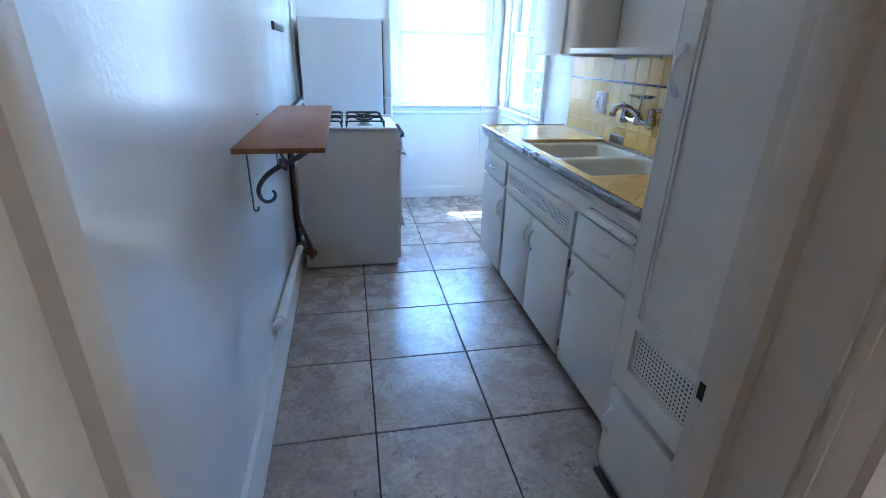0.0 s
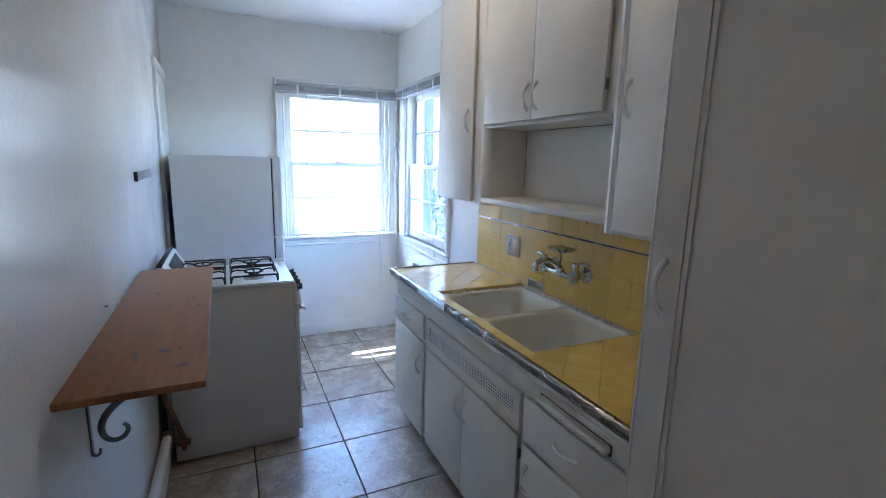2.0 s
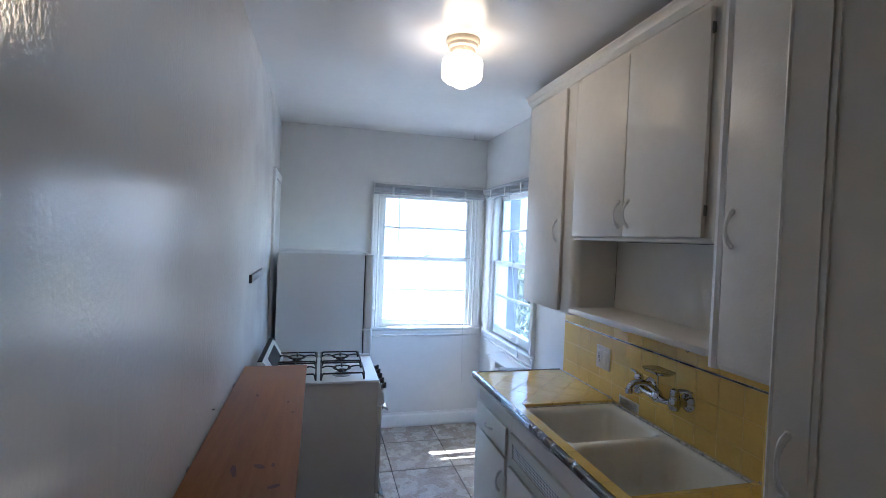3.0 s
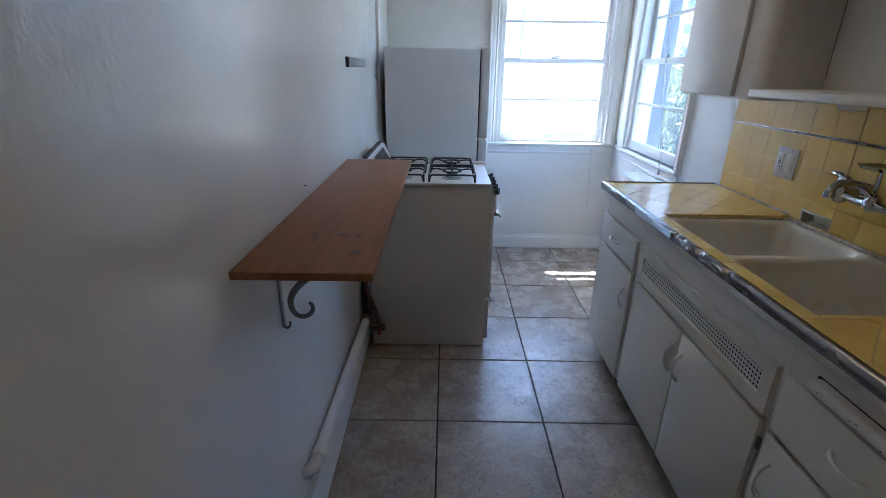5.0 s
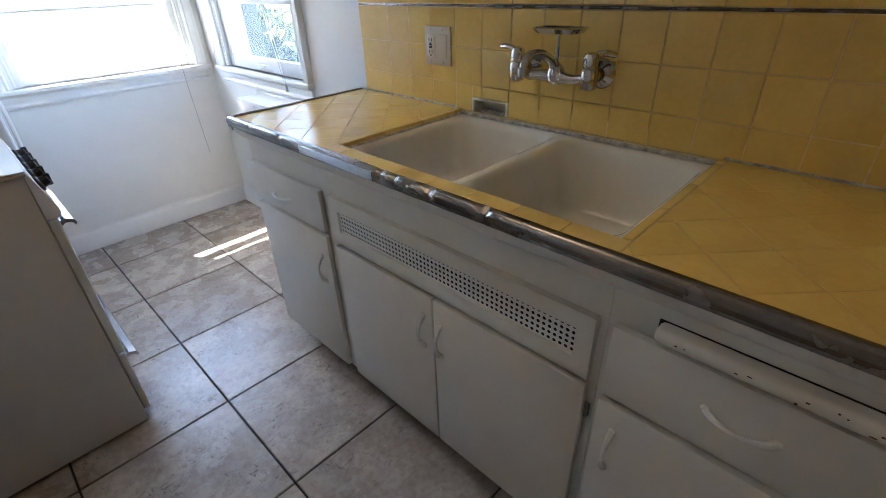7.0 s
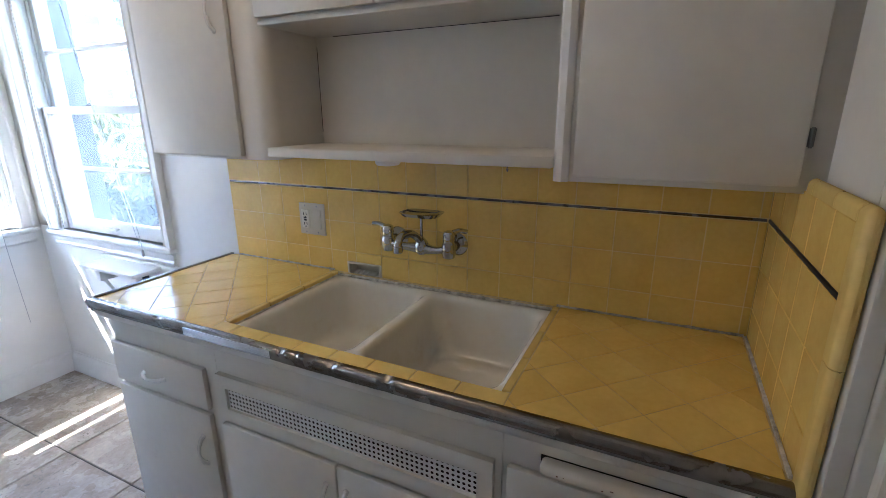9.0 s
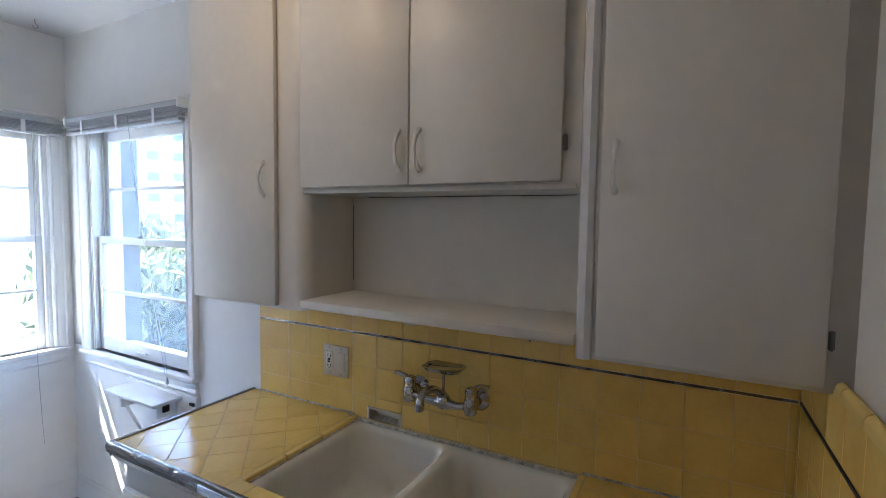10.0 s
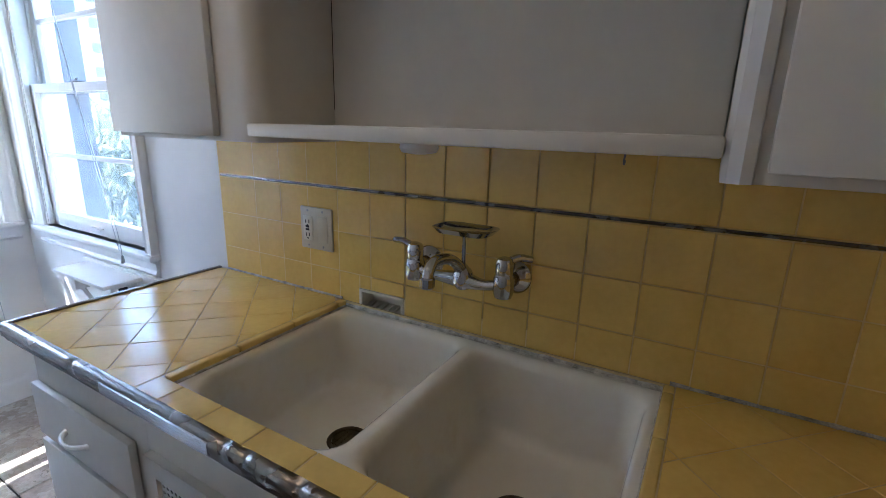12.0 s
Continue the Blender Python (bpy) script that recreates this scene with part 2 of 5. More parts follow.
PINE = mat("stained_pine", (0.34, 0.148, 0.056), 0.45, vary=0.2, scale=5, stretch=(14, 1, 6), bump=0.1, bscale=16, tint=(0.23, 0.092, 0.034), spec=0.35)
KNOT = mat("pine_knot", (0.15, 0.045, 0.022), 0.4, vary=0.25, scale=30)
PLATE = mat("almond_plastic", (0.62, 0.56, 0.44), 0.35, vary=0.04, scale=20)
PEWTER = mat("grey_iron_paint", (0.22, 0.22, 0.23), 0.45, metal=0.3, vary=0.2, scale=20, bump=0.2)
RUST = mat("rusty_pipe", (0.16, 0.085, 0.055), 0.7, vary=0.4, scale=25, bump=0.6, tint=(0.07, 0.035, 0.02))
REDV = mat("red_valve", (0.28, 0.035, 0.025), 0.5, vary=0.25, scale=20)
# white blinds in mid-grey: their backlit shade is put into the colour
BLIND = mat("backlit_blind", (0.47, 0.48, 0.50), 0.35, vary=0.06, scale=10)
WOODH = mat("hall_wood", (0.25, 0.14, 0.07), 0.4, vary=0.25, scale=4, stretch=(8, 1, 1))
REVEAL = mat("outer_reveal", (0.17, 0.165, 0.19), 0.85, vary=0.25, scale=12, bump=0.4)
STUCCO = mat("outdoor_stucco", (0.80, 0.79, 0.77), 0.85, vary=0.05, scale=2, bump=0.2)
APT = mat("apartment_render", (0.36, 0.36, 0.37), 0.85, vary=0.05, scale=0.3)
PANE_FAR = mat("far_window_glass", (0.06, 0.08, 0.10), 0.15, vary=0.2, scale=0.5)
GROUND = mat("ground_paving", (0.45, 0.43, 0.40), 0.9, vary=0.15, scale=1, bump=0.2)
LEAF = leafy("leaf", (0.10, 0.12, 0.065), (0.14, 0.16, 0.08))
# tan that sets how bright the backdrop looks and offsets the blue skylight
BACKDROP_PAINT = mat("backdrop_paint", (0.62, 0.47, 0.37), 0.85, vary=0.06, scale=1.0, bump=0.2)
BARK = mat("bark", (0.14, 0.10, 0.07), 0.9, vary=0.3, scale=10, bump=0.6)
PORCELAIN_W = mat("lamp_ceramic", (0.78, 0.70, 0.58), 0.4, vary=0.05, scale=10)
LAMPGLASS = glow("lit_opal_glass", (1.0, 0.72, 0.46), 0.88)
CAULK = mat("old_caulk", (0.80, 0.745, 0.63), 0.7, vary=0.35, scale=40, bump=0.6, bscale=90, stain=(0.58, 0.51, 0.41), stain_scale=35, stain_size=0.68)
GLASS = clear_glass("window_glass")
# translucent film added to wash out the view as overexposure does
HAZY = hazy_glass("hazy_window_glass", 0.06)

# ---------------------------------------------------------------- mesh helpers
WORLD_OF = {}


def thing(name, at, label="", category="", group="", kind=""):
    ob = new(name)
    ob.empty_display_size = 0.05
    ob.location = at
    WORLD_OF[ob.name] = Matrix.Translation(at)
    return tagged(ob, label, category, group, kind)


def hang(ob, parent):
    ob.parent = parent
    ob.matrix_parent_inverse = WORLD_OF[parent.name].inverted()


def part(name, bm, material, parent=None, label="", m=None, smooth=True):
    """One mesh object from a bmesh, in world coordinates, under a thing or part."""
    if m is not None:
        bm.transform(m)
    me = bpy.data.meshes.new(name)
    bm.to_mesh(me)
    bm.free()
    me.materials.append(material)
    if smooth:
        me.shade_smooth()
        me.set_sharp_from_angle(angle=radians(35))
    ob = new(name, me)
    WORLD_OF[ob.name] = Matrix.Identity(4)
    if parent is not None:
        hang(ob, parent)
    if label:
        ob["label"] = label
    return ob


def piece(name, me, at, parent):
    ob = new(name, me)
    ob.location = at
    hang(ob, parent)
    return ob


def bmx():
    return bmesh.new()


def box(bm, x0, x1, y0, y1, z0, z1, bev=0.0, seg=2):
    t = bmesh.new()
    bmesh.ops.create_cube(t, size=1)
    bmesh.ops.scale(t, vec=(x1 - x0, y1 - y0, z1 - z0), verts=t.verts)
    bmesh.ops.translate(t, vec=((x0 + x1) / 2, (y0 + y1) / 2, (z0 + z1) / 2), verts=t.verts)
    if bev:
        bmesh.ops.bevel(t, geom=t.edges[:], offset=bev, segments=seg, affect="EDGES", profile=0.5)
    me = bpy.data.meshes.new("tmp")
    t.to_mesh(me)
    t.free()
    bm.from_mesh(me)
    bpy.data.meshes.remove(me)
    return bm


def boxed(*a, **k):
    return box(bmx(), *a, **k)


def prism(bm, prof, axis, a, b):
    """A polygon drawn in the two other axes (in x, y, z order), swept along the axis from a to b."""
    def at(p, s):
        return {"x": (s, p[0], p[1]), "y": (p[0], s, p[1]), "z": (p[0], p[1], s)}[axis]
    v0 = [bm.verts.new(at(p, a)) for p in prof]
    v1 = [bm.verts.new(at(p, b)) for p in prof]
    n = len(prof)
    fs = [bm.faces.new(v0), bm.faces.new(v1[::-1])]
    for i in range(n):
        fs.append(bm.faces.new((v0[i], v1[i], v1[(i + 1) % n], v0[(i + 1) % n])))
    bmesh.ops.recalc_face_normals(bm, faces=fs)
    return bm


def lathe(bm, prof, at, axis=(0, 0, 1), n=24):
    """A profile of (radius, height) turned about an axis."""
    q = Vector((0, 0, 1)).rotation_difference(Vector(axis)).to_matrix()
    rings, fs = [], []
    for r, hgt in prof:
        rings.append([bm.verts.new(Vector(at) + q @ Vector((max(r, 1e-4) * math.cos(2 * math.pi * i / n), max(r, 1e-4) * math.sin(2 * math.pi * i / n), hgt))) for i in range(n)])
    for a, b in zip(rings, rings[1:]):
        for i in range(n):
            fs.append(bm.faces.new((a[i], a[(i + 1) % n], b[(i + 1) % n], b[i])))
    fs.append(bm.faces.new(rings[0][::-1]))
    fs.append(bm.faces.new(rings[-1]))
    bmesh.ops.recalc_face_normals(bm, faces=fs)
    return bm


def tube(bm, pts, r, n=8):
    """A round bar along points; r is one radius or one for each point."""
    pts = [Vector(p) for p in pts]
    rs = r if isinstance(r, (list, tuple)) else [r] * len(pts)
    rings, fs, up = [], [], None
    for i, p in enumerate(pts):
        d = (pts[min(i + 1, len(pts) - 1)] - pts[max(i - 1, 0)]).normalized()
        if up is None:
            up = d.orthogonal().normalized()
        up = (up - d * up.dot(d)).normalized()
        side = d.cross(up)
        rings.append([bm.verts.new(p + rs[i] * (up * math.cos(2 * math.pi * k / n) + side * math.sin(2 * math.pi * k / n))) for k in range(n)])
    for a, b in zip(rings, rings[1:]):
        for i in range(n):
            fs.append(bm.faces.new((a[i], a[(i + 1) % n], b[(i + 1) % n], b[i])))
    fs.append(bm.faces.new(rings[0][::-1]))
    fs.append(bm.faces.new(rings[-1]))
    bmesh.ops.recalc_face_normals(bm, faces=fs)
    return bm


def curve(pts, steps=6):
    """Catmull-Rom points through pts."""
    pts = [Vector(p) for p in pts]
    out = []
    for i in range(len(pts) - 1):
        p0, p1, p2, p3 = pts[max(i - 1, 0)], pts[i], pts[i + 1], pts[min(i + 2, len(pts) - 1)]
        for s in range(steps):
            t = s / steps
            out.append(0.5 * ((2 * p1) + (p2 - p0) * t + (2 * p0 - 5 * p1 + 4 * p2 - p3) * t * t + (3 * p1 - p0 - 3 * p2 + p3) * t ** 3))
    out.append(pts[-1])
    return out


def wall_holes(bm, axis, a, b, u0, u1, z0, z1, holes):
    """A wall slab between a and b along its axis, with rectangular openings (u0, u1, z0, z1)."""
    us = sorted({u0, u1, *[h for hole in holes for h in hole[:2]]})
    zs = sorted({z0, z1, *[h for hole in holes for h in hole[2:]]})
    for i in range(len(us) - 1):
        for j in range(len(zs) - 1):
            cu, cz = (us[i] + us[i + 1]) / 2, (zs[j] + zs[j + 1]) / 2
            if any(h[0] < cu < h[1] and h[2] < cz < h[3] for h in holes):
                continue
            if axis == "x":
                box(bm, a, b, us[i], us[i + 1], zs[j], zs[j + 1])
            else:
                box(bm, us[i], us[i + 1], a, b, zs[j], zs[j + 1])
    bmesh.ops.remove_doubles(bm, verts=bm.verts, dist=1e-5)
    seen = {}
    for f in bm.faces:
        seen.setdefault(tuple(round(c, 4) for c in f.calc_center_median()), []).append(f)
    bmesh.ops.delete(bm, geom=[f for fs in seen.values() if len(fs) > 1 for f in fs], context="FACES_ONLY")
    return bm


def perforated(bm, y0, y1, z0, z1, x, pitch, hole, depth=0.004):
    """A plate across y and z at x with a grid of round holes."""
    ny, nz = max(1, round((y1 - y0) / pitch)), max(1, round((z1 - z0) / pitch))
    dy, dz = (y1 - y0) / ny, (z1 - z0) / nz
    n = 8
    sq = [(1, 0), (1, 1), (0, 1), (-1, 1), (-1, 0), (-1, -1), (0, -1), (1, -1)]
    for i in range(ny):
        for j in range(nz):
            cy, cz = y0 + (i + 0.5) * dy, z0 + (j + 0.5) * dz
            o = [bm.verts.new((x, cy + s[0] * dy / 2, cz + s[1] * dz / 2)) for s in sq]
            r = [bm.verts.new((x, cy + hole * math.cos(k * math.pi / 4), cz + hole * math.sin(k * math.pi / 4))) for k in range(n)]
            d = [bm.verts.new((x + depth, v.co.y, v.co.z)) for v in r]
            for k in range(n):
                bm.faces.new((o[k], o[(k + 1) % n], r[(k + 1) % n], r[k]))
                bm.faces.new((r[k], r[(k + 1) % n], d[(k + 1) % n], d[k]))
    bmesh.ops.recalc_face_normals(bm, faces=bm.faces)
    for f in bm.faces:
        c = f.calc_center_median()
        if abs(f.normal.x) > 0.9 and f.normal.x > 0:
            f.normal_flip()
    return bm


# the west wall runs slightly askew to the rest: u out of the wall, v along it, z up
WW = pose(-0.855, 1.5, 0, 0, 0, 0.58)
CEIL_Z = 2.57
EAST, NORTH = 0.895, 4.69

# ---------------------------------------------------------------- structure
floor = part("floor", boxed(-1.3, 1.1, 0.66, 4.95, -0.12, -0.006), FGROUT, None)
tagged(floor, "mottled brown square ceramic tile kitchen floor with dark joints", "floor", kind="structure")
hall_floor = part("hall_floor", boxed(-1.9, 1.7, -2.4, 0.66, -0.12, -0.004), WOODH)
tagged(hall_floor, "dark wooden hallway floor outside the kitchen", "floor", kind="structure")

wall_west = part("wall_west", boxed(-0.15, 0, -0.86, 3.5, 0, CEIL_Z), GLOSS, None, m=WW)
tagged(wall_west, "glossy white painted plaster kitchen wall", "wall", kind="structure")
W1 = (-0.062, 0.80, 0.885, 2.075)      # window 1 opening: x, z
NY0, NY1, NZ0, NZ1 = 2.470, 2.612, 0.889, 0.950      # soap niche in the east wall: y, z
W2 = (3.635, 4.475, 0.885, 2.075)      # window 2 opening: y, z
wall_north = part("wall_north", wall_holes(bmx(), "y", NORTH, NORTH + 0.16, -1.1, 1.1, 0, CEIL_Z, [W1]), WALL)
tagged(wall_north, "white painted plaster wall with a sash window", "wall", kind="structure")
wall_east = part("wall_east", wall_holes(bmx(), "x", EAST, EAST + 0.16, 0.60, NORTH, 0, CEIL_Z, [W2, (NY0 + 0.002, NY1 - 0.002, NZ0 + 0.001, NZ1 - 0.001)]), WALL)
tagged(wall_east, "white painted plaster wall behind the sink", "wall", kind="structure")
DOOR = (-0.745, -0.016, 0.0, 2.05)
wall_south = part("wall_south", wall_holes(bmx(), "y", 0.58, 0.735, -1.9, EAST, 0, CEIL_Z, [(-0.760, -0.001, 0.0, 2.065)]), CASE)
tagged(wall_south, "cream painted wall round the kitchen doorway", "wall", kind="structure")
ceiling = part("ceiling", boxed(-1.3, 1.1, 0.60, 4.95, CEIL_Z, CEIL_Z + 0.1), CEIL)
tagged(ceiling, "white painted ceiling with a slight sheen", "ceiling", kind="structure")
bm = bmx()
box(bm, -1.9, 1.7, -2.5, -2.4, 0, CEIL_Z)
box(bm, -2.0, -1.9, -2.4, 0.735, 0, CEIL_Z)
box(bm, 1.7, 1.8, -2.4, 0.735, 0, CEIL_Z)
hall_wall = part("hall_wall", bm, HALL)
tagged(hall_wall, "beige hallway walls outside the kitchen", "wall", kind="structure")
hall_ceiling = part("hall_ceiling", boxed(-1.9, 1.7, -2.4, 0.60, CEIL_Z, CEIL_Z + 0.1), HALL)
tagged(hall_ceiling, "plain beige hallway ceiling", "ceiling", kind="structure")

# doorway lining: jambs with a rebate, a stop and moulded casings
doorway = thing("doorway", (-0.36, 0.66, 0), "cream painted open doorway with moulded casing and no door", "doorway", kind="structure")


def casing_profile(x, s, y, o):
    """Moulded board that stands on the wall face at y, facing o, from the opening at x away towards s."""
    p = [(0.0, 0.0), (0.0, 0.010), (0.006, 0.016), (0.014, 0.014), (0.022, 0.019), (0.060, 0.022), (0.068, 0.030), (0.080, 0.030), (0.085, 0.022), (0.085, 0.0)]
    return [(x + s * a, y + o * b) for a, b in p]


for x, s in ((DOOR[0], -1), (DOOR[1], 1)):
    part("jamb", boxed(min(x, x + s * 0.016), max(x, x + s * 0.016), 0.575, 0.738, 0, 2.05, bev=0.002), CASE, doorway)
    bm = bmx()
    prism(bm, [(x, 0.652), (x - s * 0.019, 0.653), (x - s * 0.021, 0.656), (x - s * 0.021, 0.697), (x - s * 0.019, 0.700), (x, 0.701)], "z", 0, 2.05)
    part("door_stop", bm, CASE, doorway)
    part("casing", prism(bmx(), casing_profile(x + s * 0.006, s, 0.579, -1), "z", 0, 2.06), CASE, doorway)
part("casing", prism(bmx(), [(0.736, 2.056), (0.750, 2.056), (0.756, 2.10), (0.750, 2.13), (0.736, 2.13)], "x", DOOR[0] - 0.02, DOOR[1] + 0.07), CASE, doorway)
part("head_jamb", boxed(DOOR[0], DOOR[1], 0.575, 0.738, 2.05, 2.066), CASE, doorway)
part("casing", boxed(DOOR[0] - 0.085, DOOR[1] + 0.085, 0.557, 0.579, 2.066, 2.15, bev=0.004), CASE, doorway)
for x, s in ((DOOR[0], -1), (DOOR[1], 1)):
    part("casing", prism(bmx(), casing_profile(x + s * 0.008, s, 0.7355, 1), "z", 0, 2.055), CASE, doorway)
sp = part("strike_plate", boxed(DOOR[1] - 0.0025, DOOR[1] + 0.001, 0.707, 0.733, 0.855, 0.925, bev=0.0008), CASE, doorway)
# solid near-black block drawn for the shade in the latch hole
part("strike_hole", boxed(DOOR[1] - 0.0035, DOOR[1] + 0.001, 0.713, 0.727, 0.876, 0.904), GAP_SHADE, sp, "dark latch hole")

# baseboards
def base_prof(o):
    return [(0, 0), (0.022 * o, 0), (0.022 * o, 0.02), (0.017 * o, 0.03), (0.017 * o, 0.085), (0.008 * o, 0.10), (0.004 * o, 0.105), (0.003 * o, 0.12), (0, 0.12)]


bb = part("baseboard_west", prism(bmx(), [(0, 0), (0.026, 0), (0.026, 0.06), (0.021, 0.072), (0.020, 0.138), (0.018, 0.150), (0, 0.152)], "y", -0.76, 3.1), TRIM, None, m=WW @ Matrix.Translation((0.0005, 0, 0)))
tagged(bb, "white painted moulded wooden baseboard", "baseboard", kind="structure")
bm = prism(bmx(), [(NORTH - a, b) for a, b in base_prof(1)], "x", -0.885, EAST - 0.001)
bb = part("baseboard_north", bm, TRIM)
tagged(bb, "white painted moulded wooden baseboard", "baseboard", kind="structure")
bm = prism(bmx(), [(EAST - a, b) for a, b in base_prof(1)], "y", 3.14, NORTH - 0.018)
bb = part("baseboard_east", bm, TRIM)
tagged(bb, "white painted moulded wooden baseboard", "baseboard", kind="structure")


# ---------------------------------------------------------------- windows
def sash_window(name, m, width, label, glass):
    """Double-hung window in its own frame: u along the wall from 0 to width, w out of the room (0 = wall face), z up."""
    win = thing(name, m.translation, label, "window", kind="structure")
    z0, zm, z1 = 0.885, 1.482, 2.075
    prof = [(0.0, 0.0), (0.0, 0.012), (0.008, 0.018), (0.018, 0.014), (0.026, 0.020), (0.050, 0.022), (0.056, 0.028), (0.066, 0.028), (0.070, 0.018), (0.070, 0.0)]
    for u, s in ((0.0, -1), (width, 1)):
        part("casing", prism(bmx(), [(u + s * a, -b - 0.0005) for a, b in prof], "z", 0.866, z1 + 0.066), TRIM, win, m=m)
    part("casing", prism(bmx(), [(-b - 0.0015, z1 + a) for a, b in prof], "x", -0.07, width + 0.07), TRIM, win, m=m)
    bm = bmx()
    box(bm, -0.002, 0.014, 0.0, 0.155, z0 - 0.02, z1)
    box(bm, width - 0.014, width + 0.002, 0.0, 0.155, z0 - 0.02, z1)
    box(bm, 0.012, width - 0.012, 0.0, 0.155, z1 - 0.014, z1 + 0.002)
    box(bm, 0.012, width - 0.012, 0.03, 0.20, z0 - 0.025, z0 + 0.006)
    part("window_frame", bm, TRIM, win, m=m)
    bm = bmx()
    for u in (0.014, width - 0.026):
        box(bm, u, u + 0.012, 0.002, 0.022, z0 + 0.005, z1 - 0.014, bev=0.002)
        box(bm, u, u + 0.012, 0.058, 0.068, z0 + 0.005, z1 - 0.014)
    part("window_stop", bm, TRIM, win, m=m)
    part("window_sill", boxed(-0.075, width + 0.075, -0.040, 0.03, z0 - 0.022, z0, bev=0.006, seg=3), TRIM, win, m=m)
    part("apron", prism(bmx(), [(-0.0005, 0.80), (-0.012, 0.80), (-0.018, 0.812), (-0.012, 0.822), (-0.014, 0.85), (-0.026, 0.862), (-0.0005, 0.862)], "x", -0.06, width + 0.06), TRIM, win, m=m)

    def sash(w, zb, zt, low):
        u0, u1 = 0.016, width - 0.016
        st, bot, top = 0.042, (0.062 if low else 0.034), (0.034 if low else 0.05)
        s = bmx()
        box(s, u0, u0 + st, w, w + 0.034, zb, zt, bev=0.003)
        box(s, u1 - st, u1, w, w + 0.034, zb, zt, bev=0.003)
        box(s, u0 + st - 0.002, u1 - st + 0.002, w + 0.001, w + 0.033, zb, zb + bot, bev=0.003)
        box(s, u0 + st - 0.002, u1 - st + 0.002, w + 0.001, w + 0.033, zt - top, zt, bev=0.003)
        sob = part("sash", s, TRIM, win, m=m)
        zc = (zb + bot + zt - top) / 2
        part("muntin", boxed(u0 + st - 0.002, u1 - st + 0.002, w + 0.004, w + 0.030, zc - 0.009, zc + 0.009, bev=0.004), TRIM, sob, m=m)
        for a, b in ((zb + bot, zc - 0.008), (zc + 0.008, zt - top)):
            p = part("pane", boxed(u0 + st - 0.004, u1 - st + 0.004, w + 0.015, w + 0.018, a - 0.003, b + 0.003), glass, sob, m=m)
            p.visible_shadow = False
        return sob

    low = sash(0.024, z0 + 0.004, zm + 0.018, True)
    sash(0.070, zm - 0.018, z1 - 0.015, False)
    # lift on the bottom rail, catch on the meeting rail
    bm = boxed(width / 2 - 0.045, width / 2 + 0.045, 0.012, 0.026, z0 + 0.030, z0 + 0.036, bev=0.002)
    box(bm, width / 2 - 0.04, width / 2 + 0.04, 0.010, 0.014, z0 + 0.024, z0 + 0.036, bev=0.0015)
    part("sash_lift", bm, TRIM, low, m=m)
    bm = boxed(width / 2 - 0.030, width / 2 + 0.025, 0.026, 0.052, zm + 0.017, zm + 0.024, bev=0.003)
    tube(bm, [(width / 2 - 0.02, 0.036, zm + 0.026), (width / 2 + 0.012, 0.032, zm + 0.033), (width / 2 + 0.036, 0.020, zm + 0.031)], 0.004, 6)
    part("sash_catch", bm, PEWTER, low, "dark metal sash catch", m=m)
    return win


M1 = Matrix.Translation((W1[0], NORTH, 0))
M2 = Matrix.Translation((EAST, W2[1], 0)) @ Matrix.Rotation(radians(-90), 4, "Z")
sash_window("window_1", M1, W1[1] - W1[0], "white painted double-hung sash window with horizontal muntins, sunlit", GLASS)
sash_window("window_2", M2, W2[1] - W2[0], "white painted double-hung sash window above a small folding bracket", HAZY)


